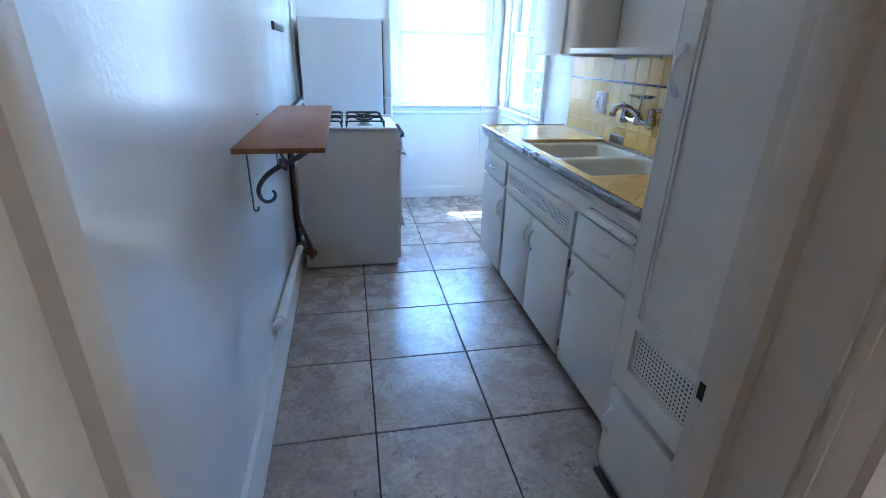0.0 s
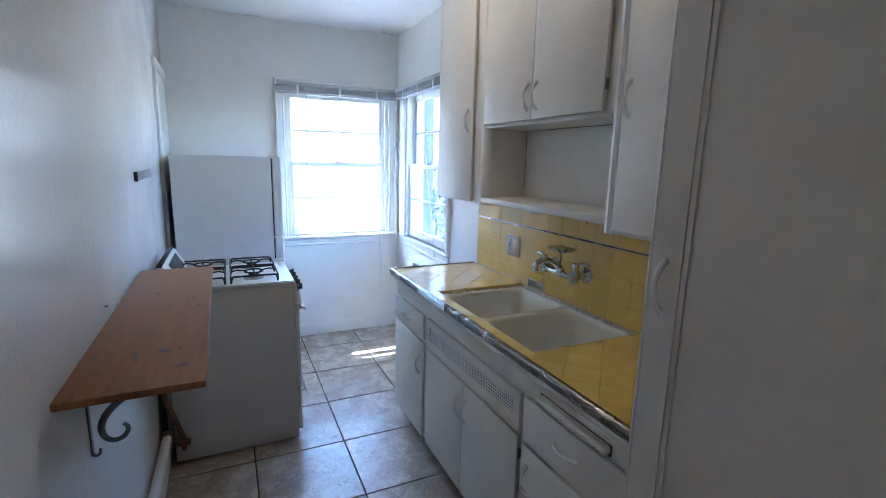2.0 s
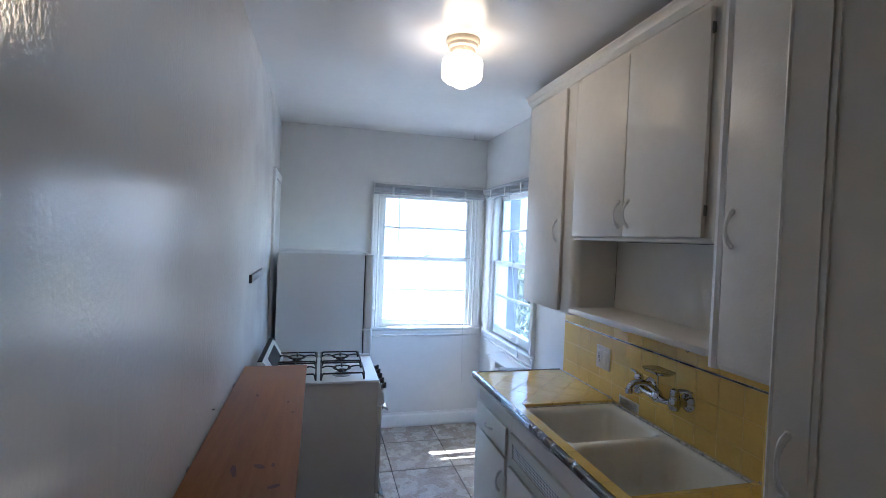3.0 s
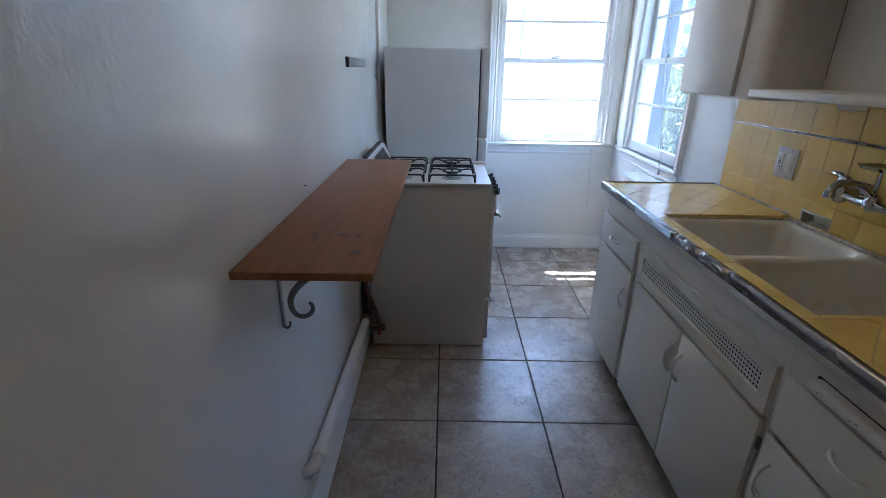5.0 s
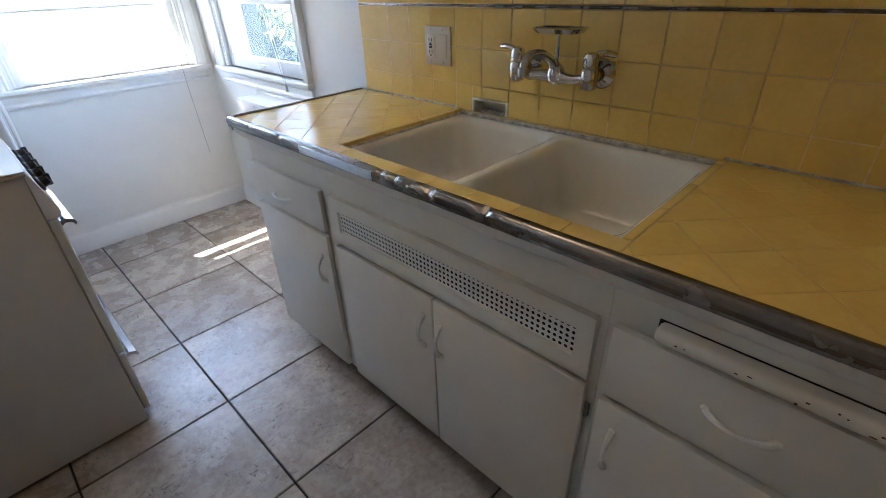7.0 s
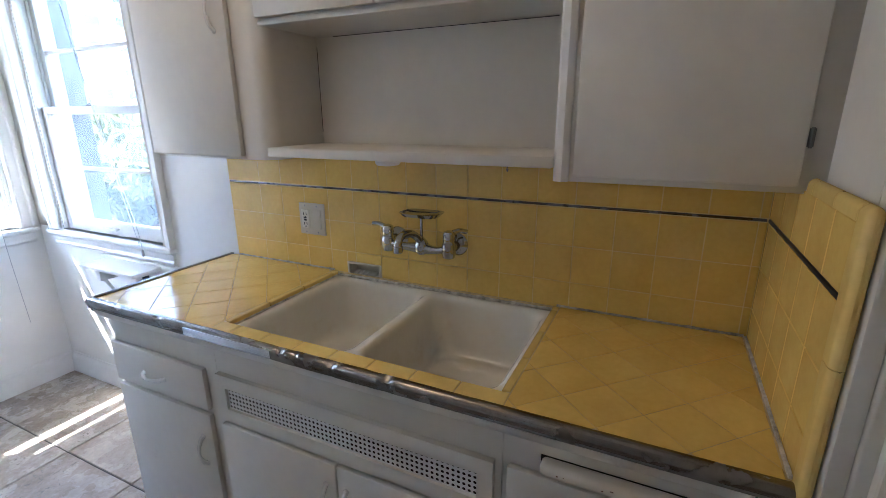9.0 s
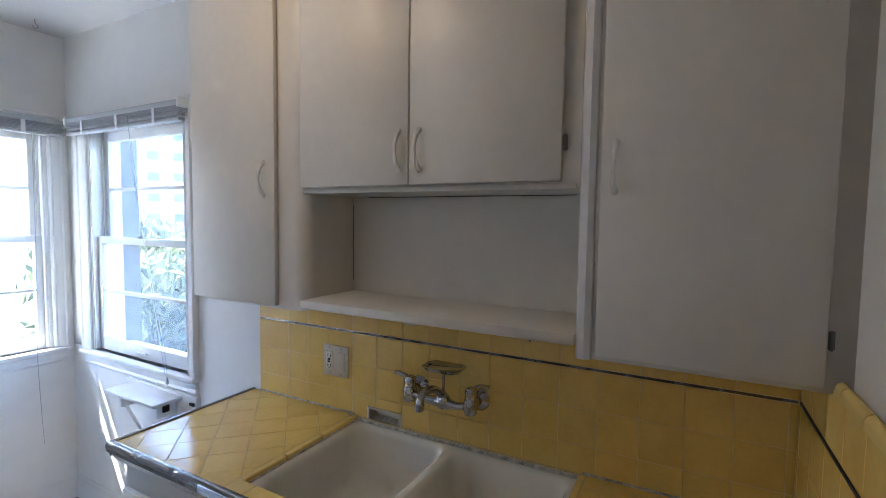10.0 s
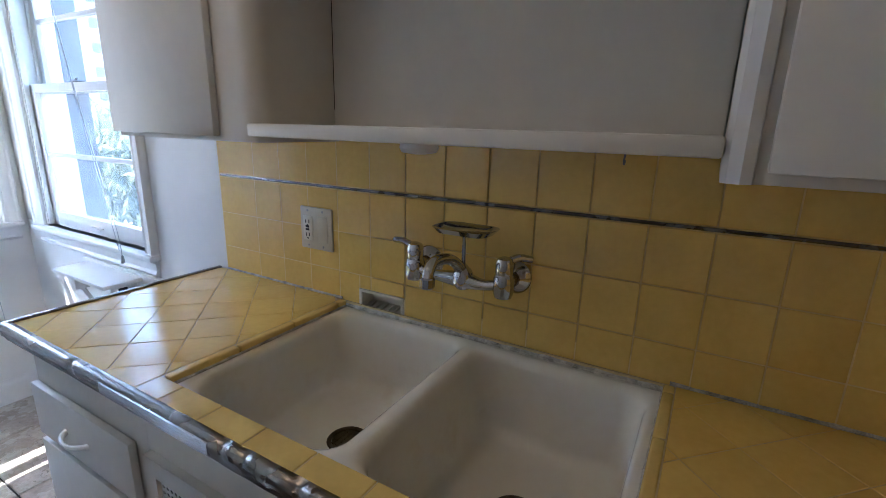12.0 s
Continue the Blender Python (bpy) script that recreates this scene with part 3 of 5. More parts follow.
def raised_blind(m, width, wand_u, cord_u, label, loose, straight=None):
    b = thing("venetian_blind", m @ Vector((width / 2, -0.05, 2.03)), label, "blind", "raised blinds at the windows")
    part("headrail", boxed(-0.066, width + 0.062, -0.072, -0.032, 2.090, 2.116, bev=0.003), BLIND, b, m=m)
    for i in range(7):
        dz = loose * math.sin(i * 1.3) * 0.0015
        part("slat", boxed(-0.058, width + 0.054, -0.069 + 0.001 * (i % 2), -0.036, 2.084 - 0.0062 * i + dz, 2.0864 - 0.0062 * i + dz), BLIND, b, m=m)
    part("bottom_rail", boxed(-0.060, width + 0.056, -0.069, -0.037, 2.028, 2.042, bev=0.003), BLIND, b, m=m)
    for u in (0.10, width * 0.5, width - 0.12):
        part("ladder_tape", boxed(u - 0.009, u + 0.009, -0.0725, -0.0705, 2.027, 2.093), TRIM, b, m=m)
    for u in (-0.068, width + 0.060):
        part("end_bracket", boxed(u - 0.004, u + 0.012, -0.076, -0.030, 2.082, 2.122, bev=0.002), TRIM, b, m=m)
    if wand_u is not None:
        part("wand", tube(bmx(), [(wand_u, -0.076, 2.093), (wand_u + 0.004, -0.078, 1.75), (wand_u - 0.002, -0.076, 1.42)], 0.0032, 6), BLIND, b, "thin clear plastic wand", m=m)
    if straight is not None:
        part("pull_cord", tube(bmx(), curve([(straight, -0.072, 2.08), (straight + 0.002, -0.06, 1.4), (straight - 0.003, -0.046, 0.89), (straight + 0.004, -0.044, 0.6), (straight + 0.012, -0.044, 0.38)]), 0.0016, 5), BLIND, b, m=m)
    if cord_u is not None:
        bm = tube(bmx(), curve([(cord_u, -0.075, 2.08), (cord_u + 0.08, -0.066, 1.55), (cord_u + 0.18, -0.05, 1.0), (cord_u + 0.20, -0.046, 0.88)]), 0.0014, 5)
        tube(bm, curve([(cord_u, -0.075, 2.08), (cord_u + 0.09, -0.068, 1.55), (cord_u + 0.205, -0.05, 1.0), (cord_u + 0.215, -0.046, 0.86)]), 0.0014, 5)
        part("pull_cord", bm, BLIND, b, m=m)
        part("tassel", lathe(bmx(), [(0.002, 0.0), (0.005, -0.004), (0.007, -0.028), (0.003, -0.032)], m @ Vector((cord_u + 0.215, -0.046, 0.866))), BLIND, b)


raised_blind(M1, W1[1] - W1[0], 0.155, None, straight=0.775, label= "white venetian blind greyed as if backlit, drawn up above the window", loose=0.6)
raised_blind(M2, W2[1] - W2[0], None, 0.52, "white venetian blind greyed as if backlit, drawn up, with a hanging cord", 1.6)

# ---------------------------------------------------------------- blocked door in the west wall
door_1 = thing("door_1", WW @ Vector((0, 3.0, 0)), "narrow white painted wall door behind the refrigerator", "door", kind="structure")
part("casing", prism(bmx(), [(0.0005, 2.60), (0.016, 2.60), (0.022, 2.607), (0.018, 2.63), (0.022, 2.66), (0.014, 2.668), (0.0005, 2.668)], "z", 0, 2.06), TRIM, door_1, m=WW)
part("casing", boxed(0.0005, 0.02, 2.60, 3.17, 2.06, 2.12, bev=0.004), TRIM, door_1, m=WW)
leaf = part("door_leaf", boxed(0.0006, 0.012, 2.675, 3.17, 0.02, 2.055, bev=0.003), TRIM, door_1, m=WW)
for z in (0.35, 1.45):
    bm = tube(bmx(), [(0.020, 2.672, z - 0.04), (0.020, 2.672, z + 0.04)], 0.006, 8)
    box(bm, 0.0125, 0.016, 2.675, 2.70, z - 0.038, z + 0.038)
    part("hinge", bm, TRIM, door_1, m=WW)

# ---------------------------------------------------------------- handles
def bow_handle(a, b, out, parent, r=0.0052, material=None, rise=0.023):
    """A bow pull between two feet a and b, standing out along the vector out."""
    a, b, out = Vector(a), Vector(b), Vector(out)
    pts, rs = [], []
    for i in range(13):
        t = i / 12
        k = math.sin(math.pi * t) ** 0.6
        pts.append(a.lerp(b, t) + out * rise * k)
        rs.append(r * (0.75 + 0.55 * abs(math.cos(math.pi * t)) ** 2))
    bm = tube(bmx(), pts, rs, 8)
    for p in (a, b):
        lathe(bm, [(0.008, 0.0), (0.0075, 0.003), (0.005, 0.006)], p, out, 10)
    return part("handle", bm, material or HANDLE, parent)


def hinge_at(x, y, z, parent):
    bm = tube(bmx(), [(x, y, z - 0.018), (x, y, z + 0.018)], 0.0032, 6)
    box(bm, x + 0.002, x + 0.006, y - 0.005, y + 0.005, z - 0.016, z + 0.016)
    return part("hinge", bm, PEWTER, parent, "bare metal hinge")


# ---------------------------------------------------------------- base cabinets
FX, DX, BACK = 0.366, 0.348, 0.876     # face frame, door front, back


def carcass(y0, y1, parent, z0=0.09, z1=0.868):
    part("face_frame", boxed(FX, FX + 0.02, y0, y1, z0, z1), CAB, parent)
    part("side_panel", boxed(FX + 0.0202, BACK, y0, y0 + 0.012, z0, z1), CAB, parent)
    part("side_panel", boxed(FX + 0.0202, BACK, y1 - 0.012, y1, z0, z1), CAB, parent)
    part("bottom_panel", boxed(FX + 0.0202, BACK, y0 + 0.0122, y1 - 0.0122, z0, z0 + 0.015), CAB, parent)
    # toe kick in the gap's near-black: shade under the cabinet put into its colour
    part("toe_kick", boxed(0.425, 0.44, y0, y1, 0.0, z0), GAP_SHADE, parent, "recessed toe kick coloured near-black for shade")


def slab(name, y0, y1, z0, z1, parent, x0=DX, x1=FX - 0.002):
    return part(name, boxed(x0, x1, y0, y1, z0, z1, bev=0.003, seg=2), CAB, parent)


OUT = (-1, 0, 0)
cab_a = thing("base_cabinet", (0.6, 2.92, 0), "white painted base cabinet with one drawer over one door", "cabinet", "base cabinets under the counter")
carcass(2.688, 3.154, cab_a)
d = slab("drawer", 2.728, 3.150, 0.636, 0.770, cab_a)
bow_handle((DX, 2.905, 0.694), (DX, 3.000, 0.694), OUT, d)
d = slab("door", 2.728, 3.150, 0.10, 0.621, cab_a)
bow_handle((DX, 2.768, 0.446), (DX, 2.768, 0.541), OUT, d)
cab_b = thing("base_cabinet", (0.6, 2.26, 0), "white painted sink cabinet with two doors and a perforated vent panel", "cabinet", "base cabinets under the counter")
carcass(1.853, 2.687, cab_b)
bm = bmx()
vy0, vy1, vz0, vz1 = 1.903, 2.646, 0.666, 0.732
for a in ((1.868, vy0, 0.626, 0.770), (vy1, 2.679, 0.626, 0.770), (vy0, vy1, 0.626, vz0), (vy0, vy1, vz1, 0.770)):
    box(bm, DX + 0.002, FX - 0.0005, a[0], a[1], a[2], a[3])
bmesh.ops.remove_doubles(bm, verts=bm.verts, dist=1e-5)
vf = part("vent_frame", bm, CAB, cab_b)
part("vent_panel", perforated(bmx(), vy0, vy1, vz0, vz1, DX + 0.010, 0.0128, 0.0042, 0.001), TRIM, vf, "white panel with rows of round holes", smooth=False)
# near-black sheet paints the shaded cabinet inside seen through the holes
part("vent_backing", boxed(FX - 0.004, FX - 0.001, vy0 - 0.005, vy1 + 0.005, vz0 - 0.005, vz1 + 0.005), GAP_SHADE, vf, "near-black sheet for the shade behind the holes")
d = slab("door", 2.281, 2.680, 0.10, 0.611, cab_b)
bow_handle((DX, 2.311, 0.448), (DX, 2.311, 0.547), OUT, d)
d = slab("door", 1.868, 2.276, 0.10, 0.611, cab_b)
bow_handle((DX, 2.249, 0.448), (DX, 2.249, 0.547), OUT, d)
hinge_at(DX + 0.004, 1.860, 0.55, d)
hinge_at(DX + 0.004, 1.860, 0.17, d)
cab_c = thing("base_cabinet", (0.6, 1.61, 0), "white painted base cabinet with a pull-out board, drawer and door", "cabinet", "base cabinets under the counter")
carcass(1.343, 1.852, cab_c)
d = slab("drawer", 1.40, 1.838, 0.618, 0.774, cab_c)
bow_handle((DX, 1.582, 0.702), (DX, 1.676, 0.702), OUT, d)
d = slab("door", 1.40, 1.840, 0.10, 0.602, cab_c)
bow_handle((DX, 1.803, 0.437), (DX, 1.803, 0.54), OUT, d)
# near-black block, a little proud, paints the slot's shade
part("board_slot", boxed(DX + 0.015, FX + 0.0006, 1.470, 1.774, 0.783, 0.8145), GAP_SHADE, cab_c, "near-black block for the shaded slot round the pull-out board")
board = part("cutting_board", boxed(DX - 0.012, 0.80, 1.472, 1.772, 0.785, 0.8135, bev=0.011, seg=3), CAB, cab_c, "worn white edge of a pull-out board")

rc = random.Random(8)
for _ in range(11):
    y, z, w = rc.uniform(1.48, 1.75), rc.uniform(0.790, 0.806), rc.uniform(0.002, 0.007)
    part("chip", boxed(DX - 0.0124, DX - 0.0115, y, y + w, z, z + rc.uniform(0.0012, 0.0028)), KNOT, board, "dark chip in the worn paint")

# ---------------------------------------------------------------- counter top
TOP = 0.909
SX0, SX1, SY0, SY1 = 0.400, 0.876, 1.872, 2.652       # sink opening
counter = thing("countertop", (0.6, 2.28, 0.87), "yellow diagonal ceramic tile countertop with a dented metal edge", "countertop")
bm = bmx()
for a in ((0.345, EAST - 0.012, 1.384, SY0 - 0.012), (0.345, EAST - 0.012, SY1 + 0.012, 3.182), (0.345, SX0 - 0.004, SY0 - 0.012, SY1 + 0.012), (SX1 + 0.002, EAST - 0.012, SY0 - 0.012, SY1 + 0.012)):
    box(bm, a[0], a[1], a[2], a[3], 0.869, TOP - 0.0012)
part("bed", bm, CGROUT, counter, "grey-beige grout bed")
# cove under the edge
cove = [(0.3655, 0.868), (0.336, 0.868), (0.338, 0.858), (0.346, 0.846), (0.356, 0.834), (0.3655, 0.828)]
part("cove", prism(bmx(), [(x, z + 0.011) for x, z in cove], "y", 1.386, 3.181), CAB, counter, "white painted cove under the edge")


DENTS = ((2.255, 0.016, 0.007), (2.107, 0.018, 0.008), (2.41, 0.012, 0.006), (2.36, 0.010, 0.004), (2.86, 0.012, 0.003))   # place, width, depth


def nosing(y0, y1, n):
    """Front metal edge, with dents along it."""
    prof = [(0.350, 0.868), (0.333, 0.869), (0.329, 0.873), (0.330, 0.880), (0.327, 0.888), (0.327, 0.898), (0.329, 0.906), (0.334, 0.912), (0.341, 0.914), (0.349, 0.9115), (0.350, 0.908)]
    prof = [(x, 0.914 - (0.914 - z) * 0.75) for x, z in prof]
    bm, rings = bmx(), []
    for i in range(n + 1):
        y = y0 + (y1 - y0) * i / n
        mid = math.exp(-((y - 2.35) / 0.32) ** 2)
        ring = []
        for k, (x, z) in enumerate(prof):
            nz = noise.noise(Vector((y * 9, k * 0.35, 1.7)))
            nf = noise.noise(Vector((y * 34, k * 0.5, 4.2)))
            live = 0.0 if k in (0, len(prof) - 1) else 1.0
            x2 = x + live * (0.0006 * nz + mid * 0.002 * max(0, nf) ** 1.5 + 0.0002 * nf)
            z2 = z + live * (0.0004 * nz - mid * 0.002 * max(0, -nf) ** 1.5)
            hit = sum(d * math.exp(-((y - c) / w) ** 2) for c, w, d in DENTS)
            x2 += live * hit * (0.7 if k in (4, 5, 6, 7) else 0.2)
            z2 -= live * hit * (0.9 if k in (6, 7, 8) else 0.1)
            ring.append(bm.verts.new((x2, y, z2)))
        rings.append(ring)
    m = len(prof)
    for a, b in zip(rings, rings[1:]):
        for k in range(m):
            bm.faces.new((a[k], a[(k + 1) % m], b[(k + 1) % m], b[k]))
    bm.faces.new(rings[0])
    bm.faces.new(rings[-1][::-1])
    bmesh.ops.recalc_face_normals(bm, faces=bm.faces)
    return bm


part("metal_edge", nosing(1.384, 3.196, 360), METAL, counter, "dented metal edge strip")
part("edge_sleeve", prism(bmx(), [(0.3262, 0.886), (0.3258, 0.893), (0.3258, 0.903), (0.3262, 0.908), (0.3300, 0.908), (0.3300, 0.886)], "y", 2.432, 2.745), ALU, counter, "bright thin metal patch over the edge")
part("metal_edge", boxed(0.336, 0.882, 3.182, 3.196, 0.868, 0.914, bev=0.003), METAL, counter, "tarnished metal end strip")


def clip(poly, x0, x1, y0, y1):
    for ax, lim, sg in ((0, x0, 1), (0, x1, -1), (1, y0, 1), (1, y1, -1)):
        res = []
        for i, p in enumerate(poly):
            q = poly[(i + 1) % len(poly)]
            a, b = sg * (p[ax] - lim), sg * (q[ax] - lim)
            if a >= 0:
                res.append(p)
            if a * b < 0:
                t = a / (a - b)
                res.append((p[0] + t * (q[0] - p[0]), p[1] + t * (q[1] - p[1])))
        poly = res
        if len(poly) < 3:
            return []
    return poly


def tile_prism(poly, z0, z1, soft=0.0009):
    """A tile from a plan polygon, with a softened upper edge."""
    cx, cy = sum(p[0] for p in poly) / len(poly), sum(p[1] for p in poly) / len(poly)
    bm, rings = bmx(), []
    for k, z in ((0.0, z0), (0.0, z1 - soft), (soft, z1)):
        ring = []
        for x, y in poly:
            r = math.hypot(x - cx, y - cy)
            f = max(0.2, 1 - k * 1.4 / max(r, 1e-3))
            ring.append(bm.verts.new((cx + (x - cx) * f, cy + (y - cy) * f, z)))
        rings.append(ring)
    n = len(poly)
    for a, b in zip(rings, rings[1:]):
        for i in range(n):
            bm.faces.new((a[i], a[(i + 1) % n], b[(i + 1) % n], b[i]))
    bm.faces.new(rings[-1])
    bmesh.ops.recalc_face_normals(bm, faces=bm.faces)
    return bm


P = 0.1075
rng = random.Random(4)
for (x0, x1, y0, y1, ph) in ((0.3505, 0.8815, SY1 + 0.024, 3.1815, 0.03), (0.3505, 0.8815, 1.3955, SY0 - 0.022, 0.055)):
    for i in range(-12, 14):
        for j in range(-12, 14):
            s = P / math.sqrt(2)
            cx, cy = 0.36 + (i + j) * s, y0 + ph + (i - j) * s
            hlf = (P - 0.0015) / math.sqrt(2)
            poly = clip([(cx - hlf, cy), (cx, cy - hlf), (cx + hlf, cy), (cx, cy + hlf)], x0, x1, y0, y1)
            if len(poly) < 3:
                continue
            area = abs(sum(poly[k][0] * poly[(k + 1) % len(poly)][1] - poly[(k + 1) % len(poly)][0] * poly[k][1] for k in range(len(poly)))) / 2
            if area > 0.00025:
                part("tile", tile_prism(poly, TOP - 0.0011, TOP + rng.uniform(-0.0004, 0.0004)), TILE, counter)
# trim tiles round the sink
y = SY0 - 0.020
while y < SY1 + 0.010:
    y2 = min(y + P - 0.0025, SY1 + 0.022)
    part("trim_tile", boxed(0.351, SX0 - 0.001, y, y2, TOP - 0.012, TOP + 0.0002, bev=0.0010, seg=1), TRIMTILE, counter, smooth=False)
    y += P
for ya, yb in ((SY1 + 0.001, SY1 + 0.022), (SY0 - 0.020, SY0 - 0.001)):
    x = SX0 + 0.002
    while x < 0.865:
        x2 = min(x + 0.150 - 0.0025, 0.880)
        part("trim_tile", boxed(x, x2, ya, yb, TOP - 0.016, TOP + 0.001, bev=0.004, seg=3), TRIMTILE, counter)
        x += 0.150

# ---------------------------------------------------------------- sink
sink = thing("sink", (0.63, 2.26, 0.69), "worn off-white porcelain double-bowl sink set in yellow tile", "sink")


def rr(cx, cy, hx, hy, r, z, n=6):
    out = []
    for qx, qy, a0 in ((1, 1, 0), (-1, 1, 90), (-1, -1, 180), (1, -1, 270)):
        for k in range(n + 1):
            a = radians(a0 + 90 * k / n)
            out.append((cx + qx * (hx - r) + r * math.cos(a), cy + qy * (hy - r) + r * math.sin(a), z))
    return out


RIM = 0.893
bm = bmx()
YM = 2.262
for ya, yb in ((SY0, YM), (YM, SY1)):
    cx, cy, hx, hy = (SX0 + SX1) / 2, (ya + yb) / 2, (SX1 - SX0) / 2, (yb - ya) / 2
    lv = [(0.0, 0.001, 0.0), (0.006, 0.030, 0.0005), (0.012, 0.042, -0.001), (0.017, 0.048, -0.005), (0.021, 0.051, -0.013), (0.023, 0.052, -0.026), (0.030, 0.052, -0.11),
          (0.036, 0.054, -0.160), (0.046, 0.056, -0.180), (0.064, 0.054, -0.191), (0.11, 0.045, -0.197), (hx - 0.045, 0.02, -0.200)]
    rings = []
    for ins, r, dz in lv:
        rings.append([bm.verts.new(p) for p in rr(cx, cy, max(hx - ins, 0.03), max(hy - ins, 0.03), min(r, 0.029 if hx - ins < 0.05 else r), RIM + dz)])
    n = len(rings[0])
    for a, b in zip(rings, rings[1:]):
        for i in range(n):
            bm.faces.new((a[i], a[(i + 1) % n], b[(i + 1) % n], b[i]))
    bm.faces.new(rings[-1])
bmesh.ops.recalc_face_normals(bm, faces=bm.faces)
if sum(f.normal.z for f in bm.faces) < 0:
    bmesh.ops.reverse_faces(bm, faces=bm.faces)
basin = part("basin", bm, PORC, sink)
for ya, yb in ((SY0, YM), (YM, SY1)):
    c = ((SX0 + SX1) / 2 + 0.016, (ya + yb) / 2, RIM - 0.1985)
    dr = part("drain", lathe(bmx(), [(0.044, 0.0), (0.046, 0.003), (0.043, 0.005), (0.036, 0.003), (0.034, -0.006), (0.030, -0.007)], c), BRONZE, sink, "metal basket strainer drain")
    bm = bmx()
    for i in range(-2, 3):
        box(bm, c[0] - 0.026, c[0] + 0.026, c[1] + i * 0.011 - 0.0022, c[1] + i * 0.011 + 0.0022, c[2] - 0.004, c[2] + 0.002)
        box(bm, c[0] + i * 0.011 - 0.0022, c[0] + i * 0.011 + 0.0022, c[1] - 0.026, c[1] + 0.026, c[2] - 0.005, c[2] + 0.001)
    part("strainer", bm, BRONZE, dr)
    # near-black disc paints the shade down the drain
    part("drain_hole", lathe(bmx(), [(0.031, -0.0075), (0.031, -0.0055)], c), GAP_SHADE, dr)

# ---------------------------------------------------------------- backsplash
TX = 0.8865
splash = thing("backsplash", (EAST, 2.27, TOP), "glossy yellow square tile backsplash with a dark liner strip", "backsplash", kind="structure")
part("grout", wall_holes(bmx(), "x", TX + 0.0003, EAST - 0.0005, 1.384, 3.160, TOP - 0.03, 1.333, [(NY0 + 0.004, NY1 - 0.004, NZ0 + 0.004, NZ1 - 0.004)]), GROUT, splash, "off-white grout")
rows_z = ((0.900, 0.9856), (0.9871, 1.0931), (1.0946, 1.2032), (1.2145, 1.331))
edges = [3.158] + [1.936 + 0.1064 * k for k in range(10, -6, -1)] + [1.3855]
for a, b in zip(edges, edges[1:]):
    for z0, z1 in rows_z:
        jit = rng.uniform(-0.0005, -0.0001)
        segs = [(b + 0.0009, a - 0.0009, z0, z1)]
        if a > NY0 and b < NY1 and z0 < NZ1:
            segs = [(b + 0.0012, NY0 - 0.001, z0, z1), (NY1 + 0.001, a - 0.0012, z0, z1), (max(b + 0.0012, NY0 + 0.001), min(a - 0.0012, NY1 - 0.001), NZ1 + 0.001, z1)]
        for s in segs:
            if s[1] - s[0] > 0.004 and s[3] - s[2] > 0.004:
                part("tile", boxed(TX + jit, EAST - 0.001, s[0], s[1], s[2], s[3], bev=0.0011, seg=1), TILE, splash, smooth=False)
part("liner_strip", boxed(TX - 0.0012, EAST - 0.002, 1.388, 3.158, 1.2048, 1.2130, bev=0.003), STRIPE, splash, "dark grey liner strip")
# return on the side of the tall cabinet
side = thing("tile_return", (0.6, 1.375, TOP), "yellow tile return on the tall cabinet with bullnose edge", "backsplash", kind="structure")
part("grout", boxed(0.334, EAST - 0.012, 1.3680, 1.3832, TOP - 0.035, 1.322), GROUT, side)
xs = [0.885, 0.872, 0.766, 0.660, 0.554, 0.448, 0.356]
for a, b in zip(xs, xs[1:]):
    for z0, z1 in rows_z[:3] + ((1.2145, 1.316),):
        part("tile", boxed(b + 0.0012, a - 0.0012, 1.3806, 1.3862, z0, z1, bev=0.0016, seg=1), TILE, side, smooth=False)
part("liner_strip", boxed(0.358, 0.884, 1.3806, 1.3870, 1.2048, 1.2130, bev=0.002), BLACK, side, "black liner strip")


def bullnose(x0, x1, y0, y1, z0, z1, keep):
    """Trim tile rounded only along the edges that keep(a, b) accepts."""
    bm = box(bmx(), x0, x1, y0, y1, z0, z1)
    edges = [e for e in bm.edges if keep(e.verts[0].co, e.verts[1].co)]
    bmesh.ops.bevel(bm, geom=edges, offset=0.012, segments=4, profile=0.5, affect="EDGES")
    return bm


for z0, z1, cap in ((0.9015, 1.118, False), (1.1198, 1.342, True)):
    part("bullnose_tile", bullnose(0.320, 0.3545, 1.3680, 1.3885, z0, z1, lambda a, b: (a.x < 0.33 and b.x < 0.33 and abs(a.z - b.z) > 0.1) or (cap and a.z > 1.34 and b.z > 1.34 and not (a.x > 0.35 and b.x > 0.35))), TRIMTILE, side)
for a, b in ((0.3560, 0.455), (0.4575, 0.575), (0.5775, 0.612)):
    part("bullnose_tile", bullnose(a, b, 1.3680, 1.3885, 1.3175, 1.342, lambda p, q: p.z > 1.34 and q.z > 1.34 and abs(p.x - q.x) > 0.01), TRIMTILE, side)

# soap niche
soap = thing("soap_niche", (EAST, 2.54, NZ0), "recessed off-white ceramic soap dish in the tile above the sink", "soap dish")
bm = bmx()
box(bm, TX - 0.004, TX + 0.006, NY0, NY0 + 0.009, NZ0, NZ1, bev=0.002)
box(bm, TX - 0.004, TX + 0.006, NY1 - 0.009, NY1, NZ0, NZ1, bev=0.002)
box(bm, TX - 0.004, TX + 0.006, NY0 + 0.007, NY1 - 0.007, NZ0, NZ0 + 0.008, bev=0.002)
box(bm, TX - 0.004, TX + 0.006, NY0 + 0.007, NY1 - 0.007, NZ1 - 0.008, NZ1, bev=0.002)
part("rim", bm, PORC, soap)
bm = bmx()
box(bm, TX + 0.046, TX + 0.05, NY0, NY1, NZ0, NZ1)
box(bm, TX + 0.005, TX + 0.046, NY0 + 0.003, NY0 + 0.007, NZ0, NZ1)
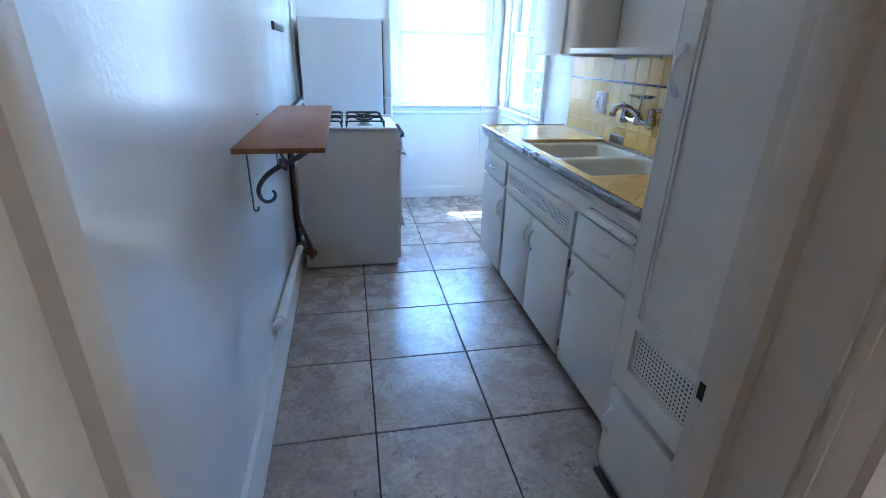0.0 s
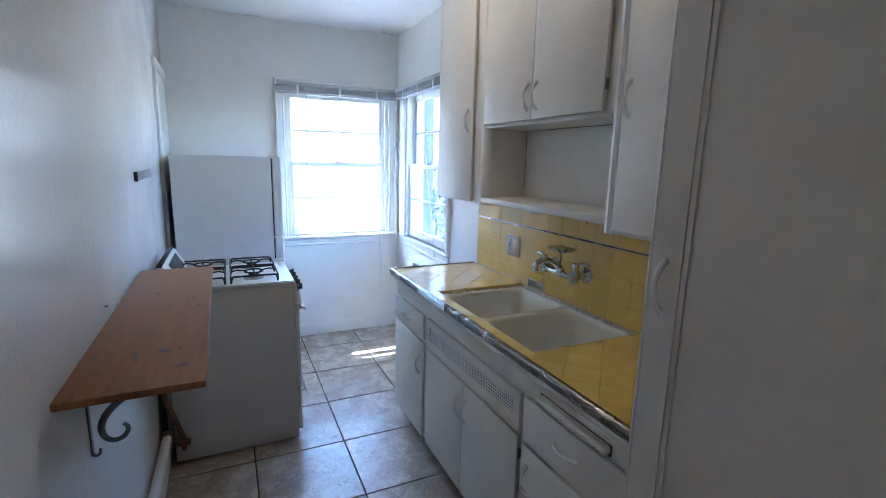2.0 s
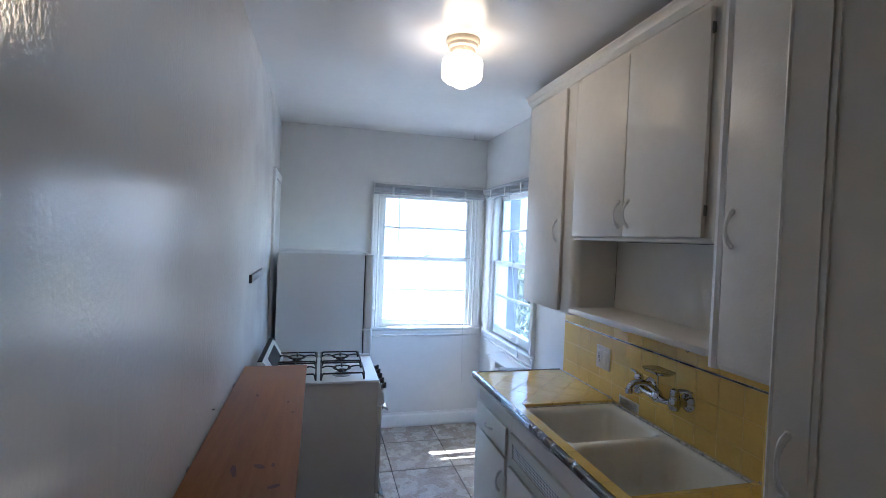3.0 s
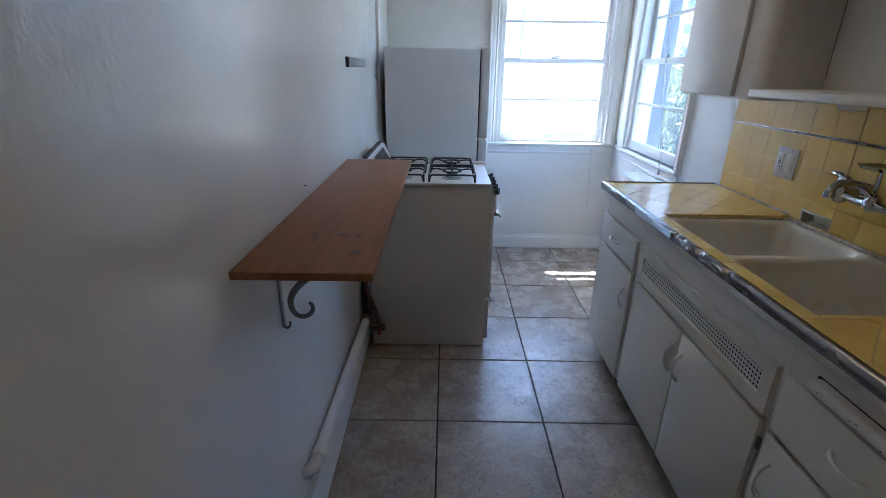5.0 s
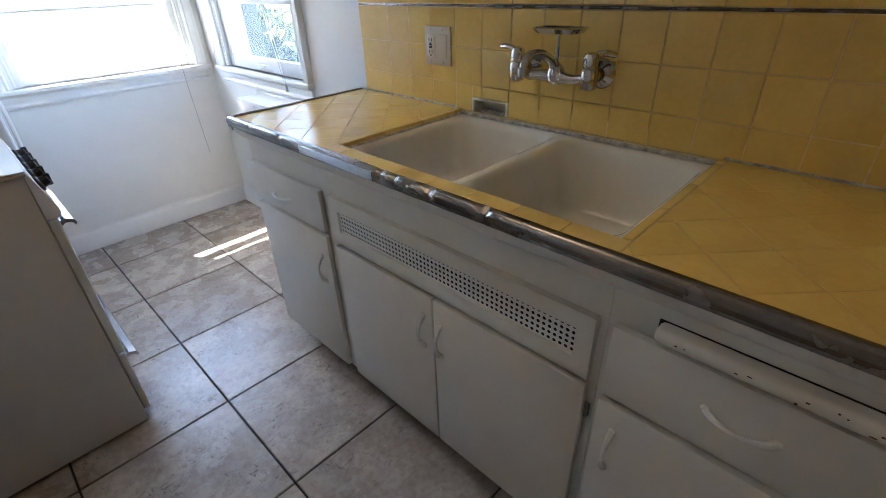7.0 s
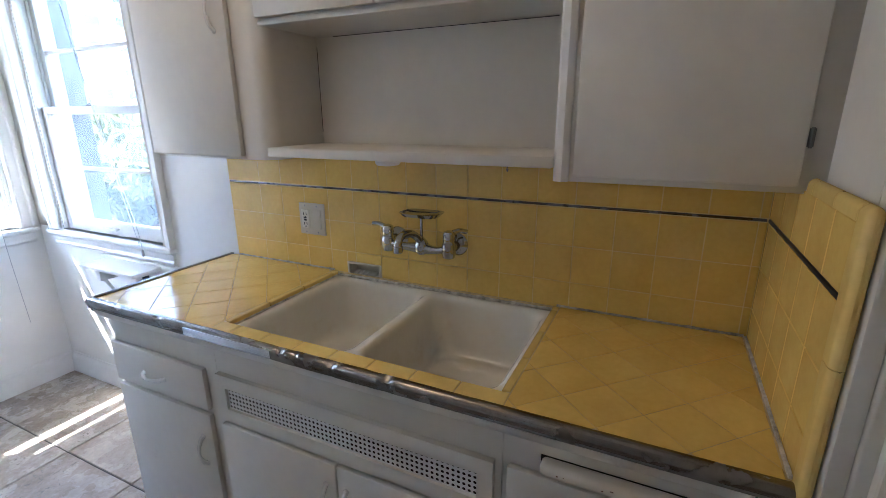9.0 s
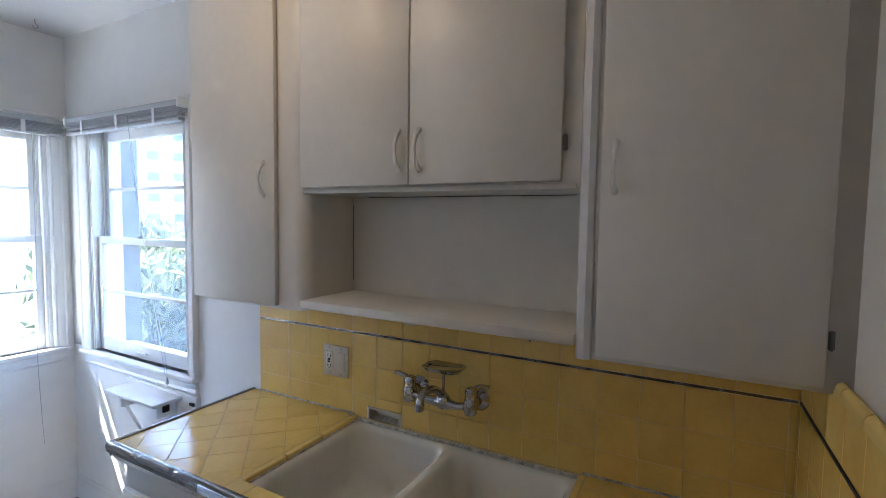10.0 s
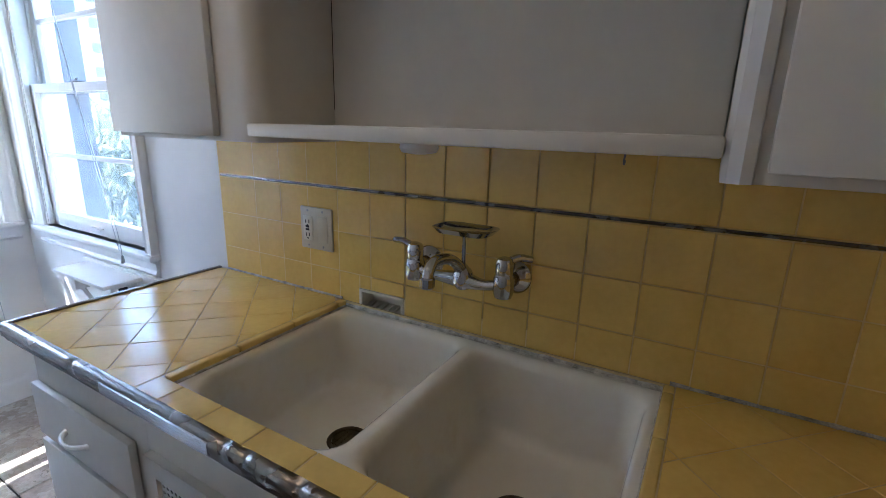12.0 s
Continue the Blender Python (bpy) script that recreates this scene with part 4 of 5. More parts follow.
box(bm, TX + 0.005, TX + 0.046, NY1 - 0.007, NY1 - 0.003, NZ0, NZ1)
box(bm, TX + 0.005, TX + 0.046, NY0 + 0.007, NY1 - 0.007, NZ1 - 0.005, NZ1 - 0.001)
prism(bm, [(TX + 0.002, NZ0 + 0.002), (TX + 0.046, NZ0 + 0.002), (TX + 0.046, NZ0 + 0.016), (TX + 0.002, NZ0 + 0.006)], "y", NY0 + 0.007, NY1 - 0.007)
part("recess", bm, PORC, soap)
for i in range(6):
    yy = NY0 + 0.022 + i * 0.0195
    part("ridge", tube(bmx(), [(TX + 0.0, yy, NZ0 + 0.008), (TX + 0.04, yy, NZ0 + 0.017)], 0.004, 8), PORC, soap)

# socket plate
sock = thing("wall_socket", (TX, 2.753, 1.034), "almond double wall plate with a socket and a blank switch", "socket")
part("plate", boxed(TX - 0.0075, TX - 0.0005, 2.697, 2.811, 1.034, 1.150, bev=0.003, seg=3), PLATE, sock)
rc = part("socket_face", boxed(TX - 0.0105, TX - 0.006, 2.766, 2.799, 1.058, 1.126, bev=0.0015), PORC, sock, "white socket face")
for zc in (1.110, 1.074):
    bm = bmx()
    for yy in (2.776, 2.788):
        box(bm, TX - 0.0112, TX - 0.0100, yy - 0.0012, yy + 0.0012, zc - 0.005, zc + 0.005)
    box(bm, TX - 0.0112, TX - 0.0100, 2.7795, 2.7845, zc - 0.012, zc - 0.008)
    part("slots", bm, BLACK, rc, "dark socket slots")
for zc in (1.096, 1.088):
    part("button", boxed(TX - 0.0118, TX - 0.0100, 2.776, 2.789, zc - 0.003, zc + 0.003, bev=0.0008), BLACK, rc, "small dark test button")
part("blank_insert", boxed(TX - 0.0100, TX - 0.006, 2.712, 2.746, 1.056, 1.128, bev=0.0015), PLATE, sock)
for yy in (2.7825, 2.729):
    for zc in (1.044, 1.140):
        part("screw", lathe(bmx(), [(0.0032, 0.0), (0.003, 0.0012), (0.0015, 0.0016)], (TX - 0.0074, yy, zc), (-1, 0, 0), 10), STEEL, sock)

# caulk along the counter and sink
caulk = thing("caulk_bead", (TX, 2.27, TOP), "grimy old caulk bead where the counter meets the tile", "caulk", kind="structure")


def bead(p0, p1, r):
    p0, p1 = Vector(p0), Vector(p1)
    n = max(8, int((p1 - p0).length / 0.02))
    pts = [p0.lerp(p1, i / n) + Vector((0.0008 * noise.noise(Vector((i * 0.7, 2, 5))), 0, 0.0008 * noise.noise(Vector((i * 0.9, 7, 1))))) for i in range(n + 1)]
    return tube(bmx(), pts, [r * (1 + 0.5 * noise.noise(Vector((i * 0.6, 4, 9)))) for i in range(n + 1)], 6)


part("bead", bead((TX - 0.002, SY1 + 0.02, TOP + 0.001), (TX - 0.002, 3.155, TOP + 0.001), 0.0042), CAULK, caulk)
part("bead", bead((TX - 0.002, 1.392, TOP + 0.001), (TX - 0.002, SY0 - 0.01, TOP + 0.001), 0.0046), CAULK, caulk)
part("bead", bead((TX - 0.006, SY0, RIM + 0.004), (TX - 0.006, SY1, RIM + 0.004), 0.007), CAULK, caulk)
part("bead", bead((0.36, 1.3885, TOP + 0.001), (0.88, 1.3885, TOP + 0.001), 0.0042), CAULK, caulk)
part("bead", bead((SX0 + 0.002, SY1 + 0.001, RIM + 0.002), (SX1 - 0.004, SY1 + 0.001, RIM + 0.002), 0.0034), CAULK, caulk)
part("bead", bead((SX0 + 0.002, SY0 - 0.001, RIM + 0.002), (SX1 - 0.004, SY0 - 0.001, RIM + 0.002), 0.0034), CAULK, caulk)

# ---------------------------------------------------------------- wall faucet
fa = thing("faucet", (TX, 2.29, 1.06), "chrome wall-mounted kitchen faucet with a soap dish on top", "faucet")
fz = 1.062
for yy, nm in ((2.182, "a"), (2.395, "b")):
    lo = part("flange", lathe(bmx(), [(0.036, 0.0), (0.037, 0.004), (0.033, 0.010), (0.022, 0.016), (0.017, 0.020), (0.017, 0.052)], (TX - 0.0004, yy, fz), (-1, 0, 0), 28), CHROME, fa)
    bm = lathe(bmx(), [(0.010, -0.030), (0.018, -0.026), (0.0215, -0.014), (0.0215, 0.012), (0.019, 0.020), (0.0175, 0.022), (0.0185, 0.026), (0.0185, 0.046), (0.015, 0.054), (0.006, 0.058)], (TX - 0.066, yy, fz), (0, 0, 1), 20)
    part("valve", bm, CHROME, fa)
    s = 1 if yy > 2.3 else -1
    tip = (TX - 0.066 + 0.010, yy + 0.062, fz + 0.053) if s > 0 else (TX - 0.066 + 0.045, yy - 0.040, fz + 0.048)
    bm = tube(bmx(), curve([(TX - 0.066, yy, fz + 0.044), ((TX - 0.066 + tip[0]) / 2, (yy + tip[1]) / 2, fz + 0.054), tip], 5), [0.009 - 0.0002 * i for i in range(11)], 10)
    part("lever", bm, CHROME, fa)
bm = tube(bmx(), curve([(TX - 0.066, 2.390, fz), (TX - 0.070, 2.34, fz - 0.006), (TX - 0.074, 2.27, fz - 0.004), (TX - 0.070, 2.225, fz - 0.008), (TX - 0.066, 2.182, fz)], 6),
          [0.011 + 0.007 * math.exp(-((i - 12) / 4.0) ** 2) for i in range(25)], 14)
part("bridge", bm, CHROME, fa)
bm = lathe(bmx(), [(0.014, -0.022), (0.021, -0.014), (0.022, 0.008), (0.018, 0.018), (0.010, 0.026), (0.0045, 0.032)], (TX - 0.074, 2.27, fz), (0, 0, 1), 20)
part("hub", bm, CHROME, fa)
bm = tube(bmx(), curve([(TX - 0.074, 2.272, fz + 0.006), (TX - 0.090, 2.274, fz + 0.030), (TX - 0.125, 2.278, fz + 0.052), (TX - 0.170, 2.282, fz + 0.056), (TX - 0.195, 2.280, fz + 0.044), (TX - 0.201, 2.279, fz + 0.026)], 6), 0.0115, 14)
part("spout", bm, CHROME, fa)
part("aerator", lathe(bmx(), [(0.012, 0.0), (0.0145, -0.002), (0.0145, -0.018), (0.012, -0.021)], (TX - 0.2015, 2.279, fz + 0.034)), CHROME, fa)
part("stem", tube(bmx(), [(TX - 0.074, 2.27, fz + 0.02), (TX - 0.074, 2.27, fz + 0.098)], 0.0042, 10), CHROME, fa)
bm = bmx()
o = rr(TX - 0.074, 2.268, 0.045, 0.066, 0.03, fz + 0.108)
i1 = rr(TX - 0.074, 2.268, 0.041, 0.062, 0.028, fz + 0.107)
i2 = rr(TX - 0.074, 2.268, 0.032, 0.052, 0.024, fz + 0.101)
b2 = rr(TX - 0.074, 2.268, 0.036, 0.056, 0.026, fz + 0.097)
rings = [[bm.verts.new(p) for p in q] for q in (i2, i1, o, b2)]
for a, b in zip(rings, rings[1:]):
    for k in range(len(a)):
        bm.faces.new((a[k], a[(k + 1) % len(a)], b[(k + 1) % len(b)], b[k]))
bm.faces.new(rings[0][::-1])
bm.faces.new(rings[-1])
bmesh.ops.recalc_face_normals(bm, faces=bm.faces)
part("soap_tray", bm, CHROME, fa)

# ---------------------------------------------------------------- wall cabinets
UX, UD, UB = 0.637, 0.618, 0.886
TOPZ = 2.455

u1 = thing("wall_cabinet", (0.76, 2.95, 1.325), "tall narrow white painted wall cabinet with one door", "cabinet", "wall cabinets above the sink")
bm = bmx()
ra = 0.045
pr = [(UB, 2.668), (UB, 3.182), (UX, 3.182)] + [(UX + ra * (1 - math.cos(radians(90 * k / 8))), 2.668 + ra * (1 - math.sin(radians(90 * k / 8)))) for k in range(9)]
prism(bm, pr, "z", 1.325, TOPZ)
part("body", bm, CAB, u1)
d = part("door", boxed(UD, UX - 0.0025, 2.774, 3.180, 1.335, 2.440, bev=0.003, seg=2), CAB, u1)
bow_handle((UD, 2.819, 1.685), (UD, 2.819, 1.787), OUT, d)
u2 = thing("wall_cabinet", (0.76, 2.25, 1.69), "white painted two-door wall cabinet above an open niche", "cabinet", "wall cabinets above the sink")
part("body", boxed(UX, UB, 1.843, 2.6675, 1.690, TOPZ), CAB, u2)
part("bottom_rail", boxed(UX - 0.006, UX + 0.012, 1.850, 2.668, 1.688, 1.702, bev=0.003), CAB, u2)
for a, b, hy in ((2.283, 2.664, 2.310), (1.882, 2.279, 2.249)):
    d = part("door", boxed(UD, UX - 0.0025, a, b, 1.706, 2.430, bev=0.003, seg=2), CAB, u2)
    bow_handle((UD, hy, 1.745), (UD, hy, 1.845), OUT, d)
    if a < 2:
        hinge_at(UD + 0.004, 1.876, 1.79, d)
        hinge_at(UD + 0.004, 1.876, 2.36, d)
nb = thing("open_niche", (0.76, 2.25, 1.345), "open white painted niche with a shelf above the tiles", "shelf")
part("back_panel", boxed(0.872, 0.8855, 1.8445, 2.6675, 1.364, 1.6895), CAB, nb)
part("shelf_board", boxed(UX - 0.018, 0.871, 1.8425, 2.668, 1.338, 1.364, bev=0.004), CAB, nb)
# near-black strips put the shade of two open seams into colour
part("seam", boxed(0.8708, 0.8722, 1.90, 2.60, 1.6868, 1.6885), GAP_SHADE, nb, "dark open seam at the top")
part("seam", boxed(0.8708, 0.8722, 2.6655, 2.6668, 1.40, 1.66), GAP_SHADE, nb, "dark open seam in the corner")
u3 = thing("wall_cabinet", (0.76, 1.61, 1.315), "wide white painted wall cabinet with one door", "cabinet", "wall cabinets above the sink")
part("body", boxed(UX, UB, 1.3425, 1.842, 1.310, TOPZ, bev=0.002), CAB, u3)
part("corner_bead", prism(bmx(), [(UX - 0.014, 1.822), (UX - 0.010, 1.836), (UX - 0.0005, 1.842), (UX - 0.0005, 1.808), (UX - 0.008, 1.810)], "z", 1.310, TOPZ), TRIM, u3)
d = part("door", boxed(UD, UX - 0.0025, 1.400, 1.797, 1.324, 2.440, bev=0.004, seg=2), CAB, u3)
bow_handle((UD, 1.768, 1.680), (UD, 1.768, 1.782), OUT, d)
hinge_at(UD + 0.006, 1.394, 1.41, d)
crown = thing("crown_moulding", (0.62, 2.28, TOPZ), "white painted crown moulding along the top of wall cabinets", "trim", kind="structure")
cp = [(UX + 0.06, TOPZ + 0.0005), (UX - 0.004, TOPZ + 0.0005), (UX - 0.010, TOPZ + 0.012), (UX - 0.024, TOPZ + 0.022), (UX - 0.028, TOPZ + 0.038), (UX - 0.040, TOPZ + 0.050), (UX - 0.040, TOPZ + 0.056), (UX + 0.06, TOPZ + 0.056)]
part("moulding", prism(bmx(), cp, "y", 1.344, 3.215), CAB, crown)
puck = thing("puck_light", (0.71, 2.23, 1.343), "small round white under-shelf push light, off", "lamp")
part("housing", lathe(bmx(), [(0.034, 0.0), (0.035, -0.010), (0.031, -0.017), (0.012, -0.020)], (0.70, 2.31, 1.3378)), TRIM, puck)
hook = thing("cup_hook", (0.66, 1.955, 1.335), "small dark metal cup hook under the shelf", "hook")
part("wire", tube(bmx(), curve([(0.66, 1.955, 1.3382), (0.66, 1.955, 1.334), (0.655, 1.955, 1.328), (0.660, 1.955, 1.323), (0.665, 1.955, 1.328)], 5), 0.0013, 6), PEWTER, hook)

# ---------------------------------------------------------------- tall cabinet beside the doorway
PX = 0.262
pan = thing("tall_cabinet", (0.6, 1.06, 0), "floor-to-ceiling white painted pantry cabinet with a vented door", "cabinet")
part("body", boxed(PX + 0.040, EAST - 0.001, 0.738, 1.3415, 0.0, CEIL_Z - 0.002, bev=0.006, seg=3), CAB, pan)
bm = boxed(0.308, 0.3645, 1.3417, 1.3675, 0.0, CEIL_Z - 0.002, bev=0.003)
box(bm, 0.3646, EAST - 0.012, 1.3427, 1.3675, TOP + 0.0005, 1.3085)
box(bm, 0.3646, UX - 0.045, 1.3427, 1.3675, 1.309, CEIL_Z - 0.002)
part("end_panel", bm, CAB, pan)
tall = bmx()
py0, py1 = 0.800, 1.322
ph0, ph1, pi0, pi1 = 0.415, 2.46, 0.86, 1.255
gz0, gz1 = 0.492, 0.628
for a in ((py0, pi0, ph0, ph1), (pi1, py1, ph0, ph1), (pi0, pi1, ph0, gz0), (pi0, pi1, gz1, 0.665), (pi0, pi1, 2.40, ph1)):
    box(tall, PX, PX + 0.0395, *a)
bmesh.ops.remove_doubles(tall, verts=tall.verts, dist=1e-5)
d = part("door", tall, CAB, pan)
part("edge_bead", tube(bmx(), [(PX + 0.004, py1 + 0.003, ph0), (PX + 0.004, py1 + 0.003, ph1)], 0.006, 8), CAB, d)
part("door_panel", boxed(PX + 0.007, PX + 0.0390, pi0 + 0.0005, pi1 - 0.0005, 0.6655, 2.3995), CAB, d)
bm = bmx()
for a in ((pi0, pi0 + 0.012, 0.665, 2.40), (pi1 - 0.012, pi1, 0.665, 2.40)):
    prism(bm, [(PX + 0.002, a[0]), (PX + 0.0068, a[0]), (PX + 0.0068, a[1]), (PX + 0.004, a[1])], "z", a[2], a[3])
box(bm, PX + 0.003, PX + 0.0068, pi0 + 0.012, pi1 - 0.012, 0.665, 0.677, bev=0.002)
part("panel_bead", bm, CAB, d)
gv = part("vent_panel", perforated(bmx(), pi0, pi1, gz0, gz1, PX + 0.008, 0.0132, 0.0040, 0.001), CAB, d, "white panel with rows of round holes", smooth=False)
# near-black sheet in place of the shade behind the door's holes
part("vent_backing", boxed(PX + 0.0150, PX + 0.0190, pi0 + 0.001, pi1 - 0.001, gz0 + 0.001, gz1 - 0.001), GAP_SHADE, d, "near-black sheet for the shade behind the holes")
bow_handle((PX, 1.290, 1.250), (PX, 1.290, 1.352), OUT, d)
d = part("door", boxed(PX + 0.006, PX + 0.0395, 0.80, 1.322, 0.085, 0.378, bev=0.006, seg=3), CAB, pan)
bow_handle((PX + 0.006, 1.294, 0.222), (PX + 0.006, 1.294, 0.316), OUT, d)
mat_strip = thing("black_edge_strip", (0.28, 1.1, 0), "black rubber strip on the floor along the cabinet base", "strip", kind="structure")
part("strip", boxed(0.276, 0.3015, 0.75, 1.340, -0.001, 0.012, bev=0.003), BLACK, mat_strip)

# ---------------------------------------------------------------- gas stove
SX, SXF, SYA, SYB = -0.815, -0.222, 3.114, 3.635
stove = thing("gas_stove", (-0.52, 3.39, 0), "white apartment-size gas stove with black cast-iron grates", "stove")
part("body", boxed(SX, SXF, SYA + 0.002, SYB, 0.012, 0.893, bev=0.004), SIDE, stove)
for x in (SX + 0.04, SXF - 0.04):
    for y in (SYA + 0.04, SYB - 0.04):
        bm = lathe(bmx(), [(0.018, 0.0), (0.018, 0.008), (0.01, 0.010), (0.01, 0.014)], (x, y, 0), n=12)
        part("levelling_foot", bm, BLACK, stove)
top = bmx()
box(top, SX, SXF + 0.006, SYA - 0.004, SYB + 0.004, 0.8935, 0.902, bev=0.003)
tp = part("cooktop", top, ENAMEL, stove)
part("side_lip", boxed(SX + 0.012, SXF + 0.006, SYB - 0.006, SYB + 0.004, 0.9022, 0.920, bev=0.004), ENAMEL, stove)
part("side_lip", boxed(SX + 0.012, SXF + 0.006, SYA - 0.004, SYA + 0.004, 0.9022, 0.908, bev=0.0025), ENAMEL, stove)
for bx in (-0.655, -0.405):
    for by in (3.262, 3.512):
        bu = part("burner", lathe(bmx(), [(0.052, 0.902), (0.050, 0.905), (0.034, 0.906), (0.033, 0.915), (0.025, 0.921), (0.010, 0.922)], (bx, by, 0)), STEEL, tp, "metal gas burner")
        part("burner_cap", lathe(bmx(), [(0.026, 0.9215), (0.027, 0.926), (0.022, 0.929)], (bx, by, 0)), IRON, bu)
for bx in (-0.655, -0.405):
    for by in (3.262, 3.512):
        g = bmx()
        hx, hy, z = 0.112, 0.106, 0.938
        c = [(bx - hx, by - hy), (bx + hx, by - hy), (bx + hx, by + hy), (bx - hx, by + hy)]
        for k in range(4):
            (xa, ya), (xb, yb) = c[k], c[(k + 1) % 4]
            tube(g, curve([(xa, ya, 0.903), (xa + (xb - xa) * 0.04, ya + (yb - ya) * 0.04, z - 0.004), (xa + (xb - xa) * 0.14, ya + (yb - ya) * 0.14, z), (xa + (xb - xa) * 0.86, ya + (yb - ya) * 0.86, z), (xa + (xb - xa) * 0.96, ya + (yb - ya) * 0.96, z - 0.004), (xb, yb, 0.903)], 4), 0.0046, 6)
        for k in range(4):
            (xa, ya), (xb, yb) = c[k], c[(k + 1) % 4]
            mx, my = (xa + xb) / 2, (ya + yb) / 2
            tube(g, curve([(mx, my, z), (mx + (bx - mx) * 0.25, my + (by - my) * 0.25, z + 0.010), (mx + (bx - mx) * 0.62, my + (by - my) * 0.62, z + 0.004), (mx + (bx - mx) * 0.72, my + (by - my) * 0.72, z - 0.006)], 4), 0.0044, 6)
        n = 20
        tube(g, [(bx + 0.046 * math.cos(2 * math.pi * k / n), by + 0.046 * math.sin(2 * math.pi * k / n), z + 0.001) for k in range(n + 1)], 0.0042, 6)
        part("grate", g, IRON, stove, "black cast-iron pan grate")
# slanted control panel with knobs, oven door, drawer
part("control_panel", prism(bmx(), [(SXF + 0.0005, 0.892), (SXF + 0.010, 0.892), (SXF + 0.036, 0.800), (SXF + 0.037, 0.782), (SXF + 0.028, 0.772), (SXF + 0.0005, 0.772)], "y", SYA, SYB), ENAMEL, stove)
for i in range(5):
    y = SYA + 0.075 + i * 0.089
    ax = Vector((0.96, 0, 0.27)).normalized()
    k = part("knob", lathe(bmx(), [(0.022, 0.0), (0.021, 0.006), (0.015, 0.010), (0.013, 0.026), (0.010, 0.028)], (SXF + 0.0225, y, 0.847), ax, 16), BLACK, stove, "black round control knob")
    part("grip", boxed(SXF + 0.040, SXF + 0.054, y - 0.004, y + 0.004, 0.838, 0.870, bev=0.002), BLACK, k)
od = part("oven_door", boxed(SXF + 0.0005, SXF + 0.026, SYA + 0.006, SYB - 0.006, 0.30, 0.766, bev=0.006, seg=3), ENAMEL, stove)
hp = [(0.0, 0.016), (0.012, 0.020), (0.030, 0.012), (0.034, 0.002), (0.030, -0.006), (0.024, 0.004), (0.010, 0.008), (0.0, 0.002)]
part("handle", prism(bmx(), [(SXF + 0.0262 + a, 0.738 + b) for a, b in hp], "y", SYA + 0.02, SYB - 0.02), CHROME, od, "chrome bar handle")
dw = part("drawer", boxed(SXF + 0.0005, SXF + 0.022, SYA + 0.006, SYB - 0.006, 0.055, 0.292, bev=0.006, seg=3), ENAMEL, stove)
part("handle", prism(bmx(), [(SXF + 0.0222 + a, 0.262 + b) for a, b in hp], "y", SYA + 0.02, SYB - 0.02), CHROME, dw, "chrome bar handle")
bgd = part("backguard", prism(bmx(), [(SX - 0.01, 0.896), (SX + 0.075, 0.9015), (SX + 0.07, 0.925), (SX + 0.022, 1.012), (SX + 0.008, 1.020), (SX - 0.01, 1.020)], "y", SYA + 0.002, SYB), ENAMEL, stove)
bm = prism(bmx(), [(SX + 0.0672, 0.934), (SX + 0.0684, 0.935), (SX + 0.0268, 1.006), (SX + 0.0256, 1.005)], "y", SYA + 0.12, SYB - 0.08)
part("trim_panel", bm, BLACK, bgd, "dark glass strip on the backguard")
part("trim_cap", boxed(SX - 0.011, SX + 0.012, SYA - 0.002, SYB + 0.002, 1.019, 1.027, bev=0.002), BLACK, bgd)

# ---------------------------------------------------------------- refrigerator
fr = thing("refrigerator", (-0.5, 4.33, 0), "older white top-freezer refrigerator with textured sides", "refrigerator")
FY0, FY1 = 4.0, 4.655
part("body", boxed(-0.825, -0.236, FY0, FY1, 0.04, 1.535, bev=0.008, seg=3), FRIDGE, fr)
part("base_grille", boxed(-0.80, -0.225, FY0 + 0.015, FY1 - 0.015, 0.0, 0.042), BLACK, fr)
part("gasket", boxed(-0.2358, -0.2285, FY0 + 0.012, FY1 - 0.012, 0.062, 1.525), BLACK, fr, "dark rubber door gasket")
d1 = part("freezer_door", boxed(-0.228, -0.168, FY0 + 0.001, FY1 - 0.001, 1.003, 1.532, bev=0.012, seg=4), FRIDGE, fr)
d2 = part("fridge_door", boxed(-0.228, -0.168, FY0 + 0.001, FY1 - 0.001, 0.06, 0.993, bev=0.012, seg=4), FRIDGE, fr)
for z in (0.992, 1.536):
    part("hinge_cap", boxed(-0.245, -0.182, FY0 + 0.004, FY0 + 0.050, z - 0.001, z + 0.010, bev=0.003), ENAMEL, fr)
part("handle", tube(bmx(), curve([(-0.169, FY1 - 0.05, 1.06), (-0.130, FY1 - 0.05, 1.09), (-0.130, FY1 - 0.05, 1.28), (-0.169, FY1 - 0.05, 1.31)], 5), 0.009, 10), ENAMEL, d1)
part("handle", tube(bmx(), curve([(-0.169, FY1 - 0.05, 0.94), (-0.130, FY1 - 0.05, 0.91), (-0.130, FY1 - 0.05, 0.62), (-0.169, FY1 - 0.05, 0.59)], 5), 0.009, 10), ENAMEL, d2)

# ---------------------------------------------------------------- wall shelf on scroll brackets
shelf = thing("wall_shelf", WW @ Vector((0, 0.8, 1.03)), "orange-brown stained knotty pine wall shelf board", "shelf")
part("board", boxed(0.013, 0.285, 0.238, 1.430, 1.0335, 1.0505, bev=0.002), PINE, shelf, m=WW)
rk = random.Random(11)
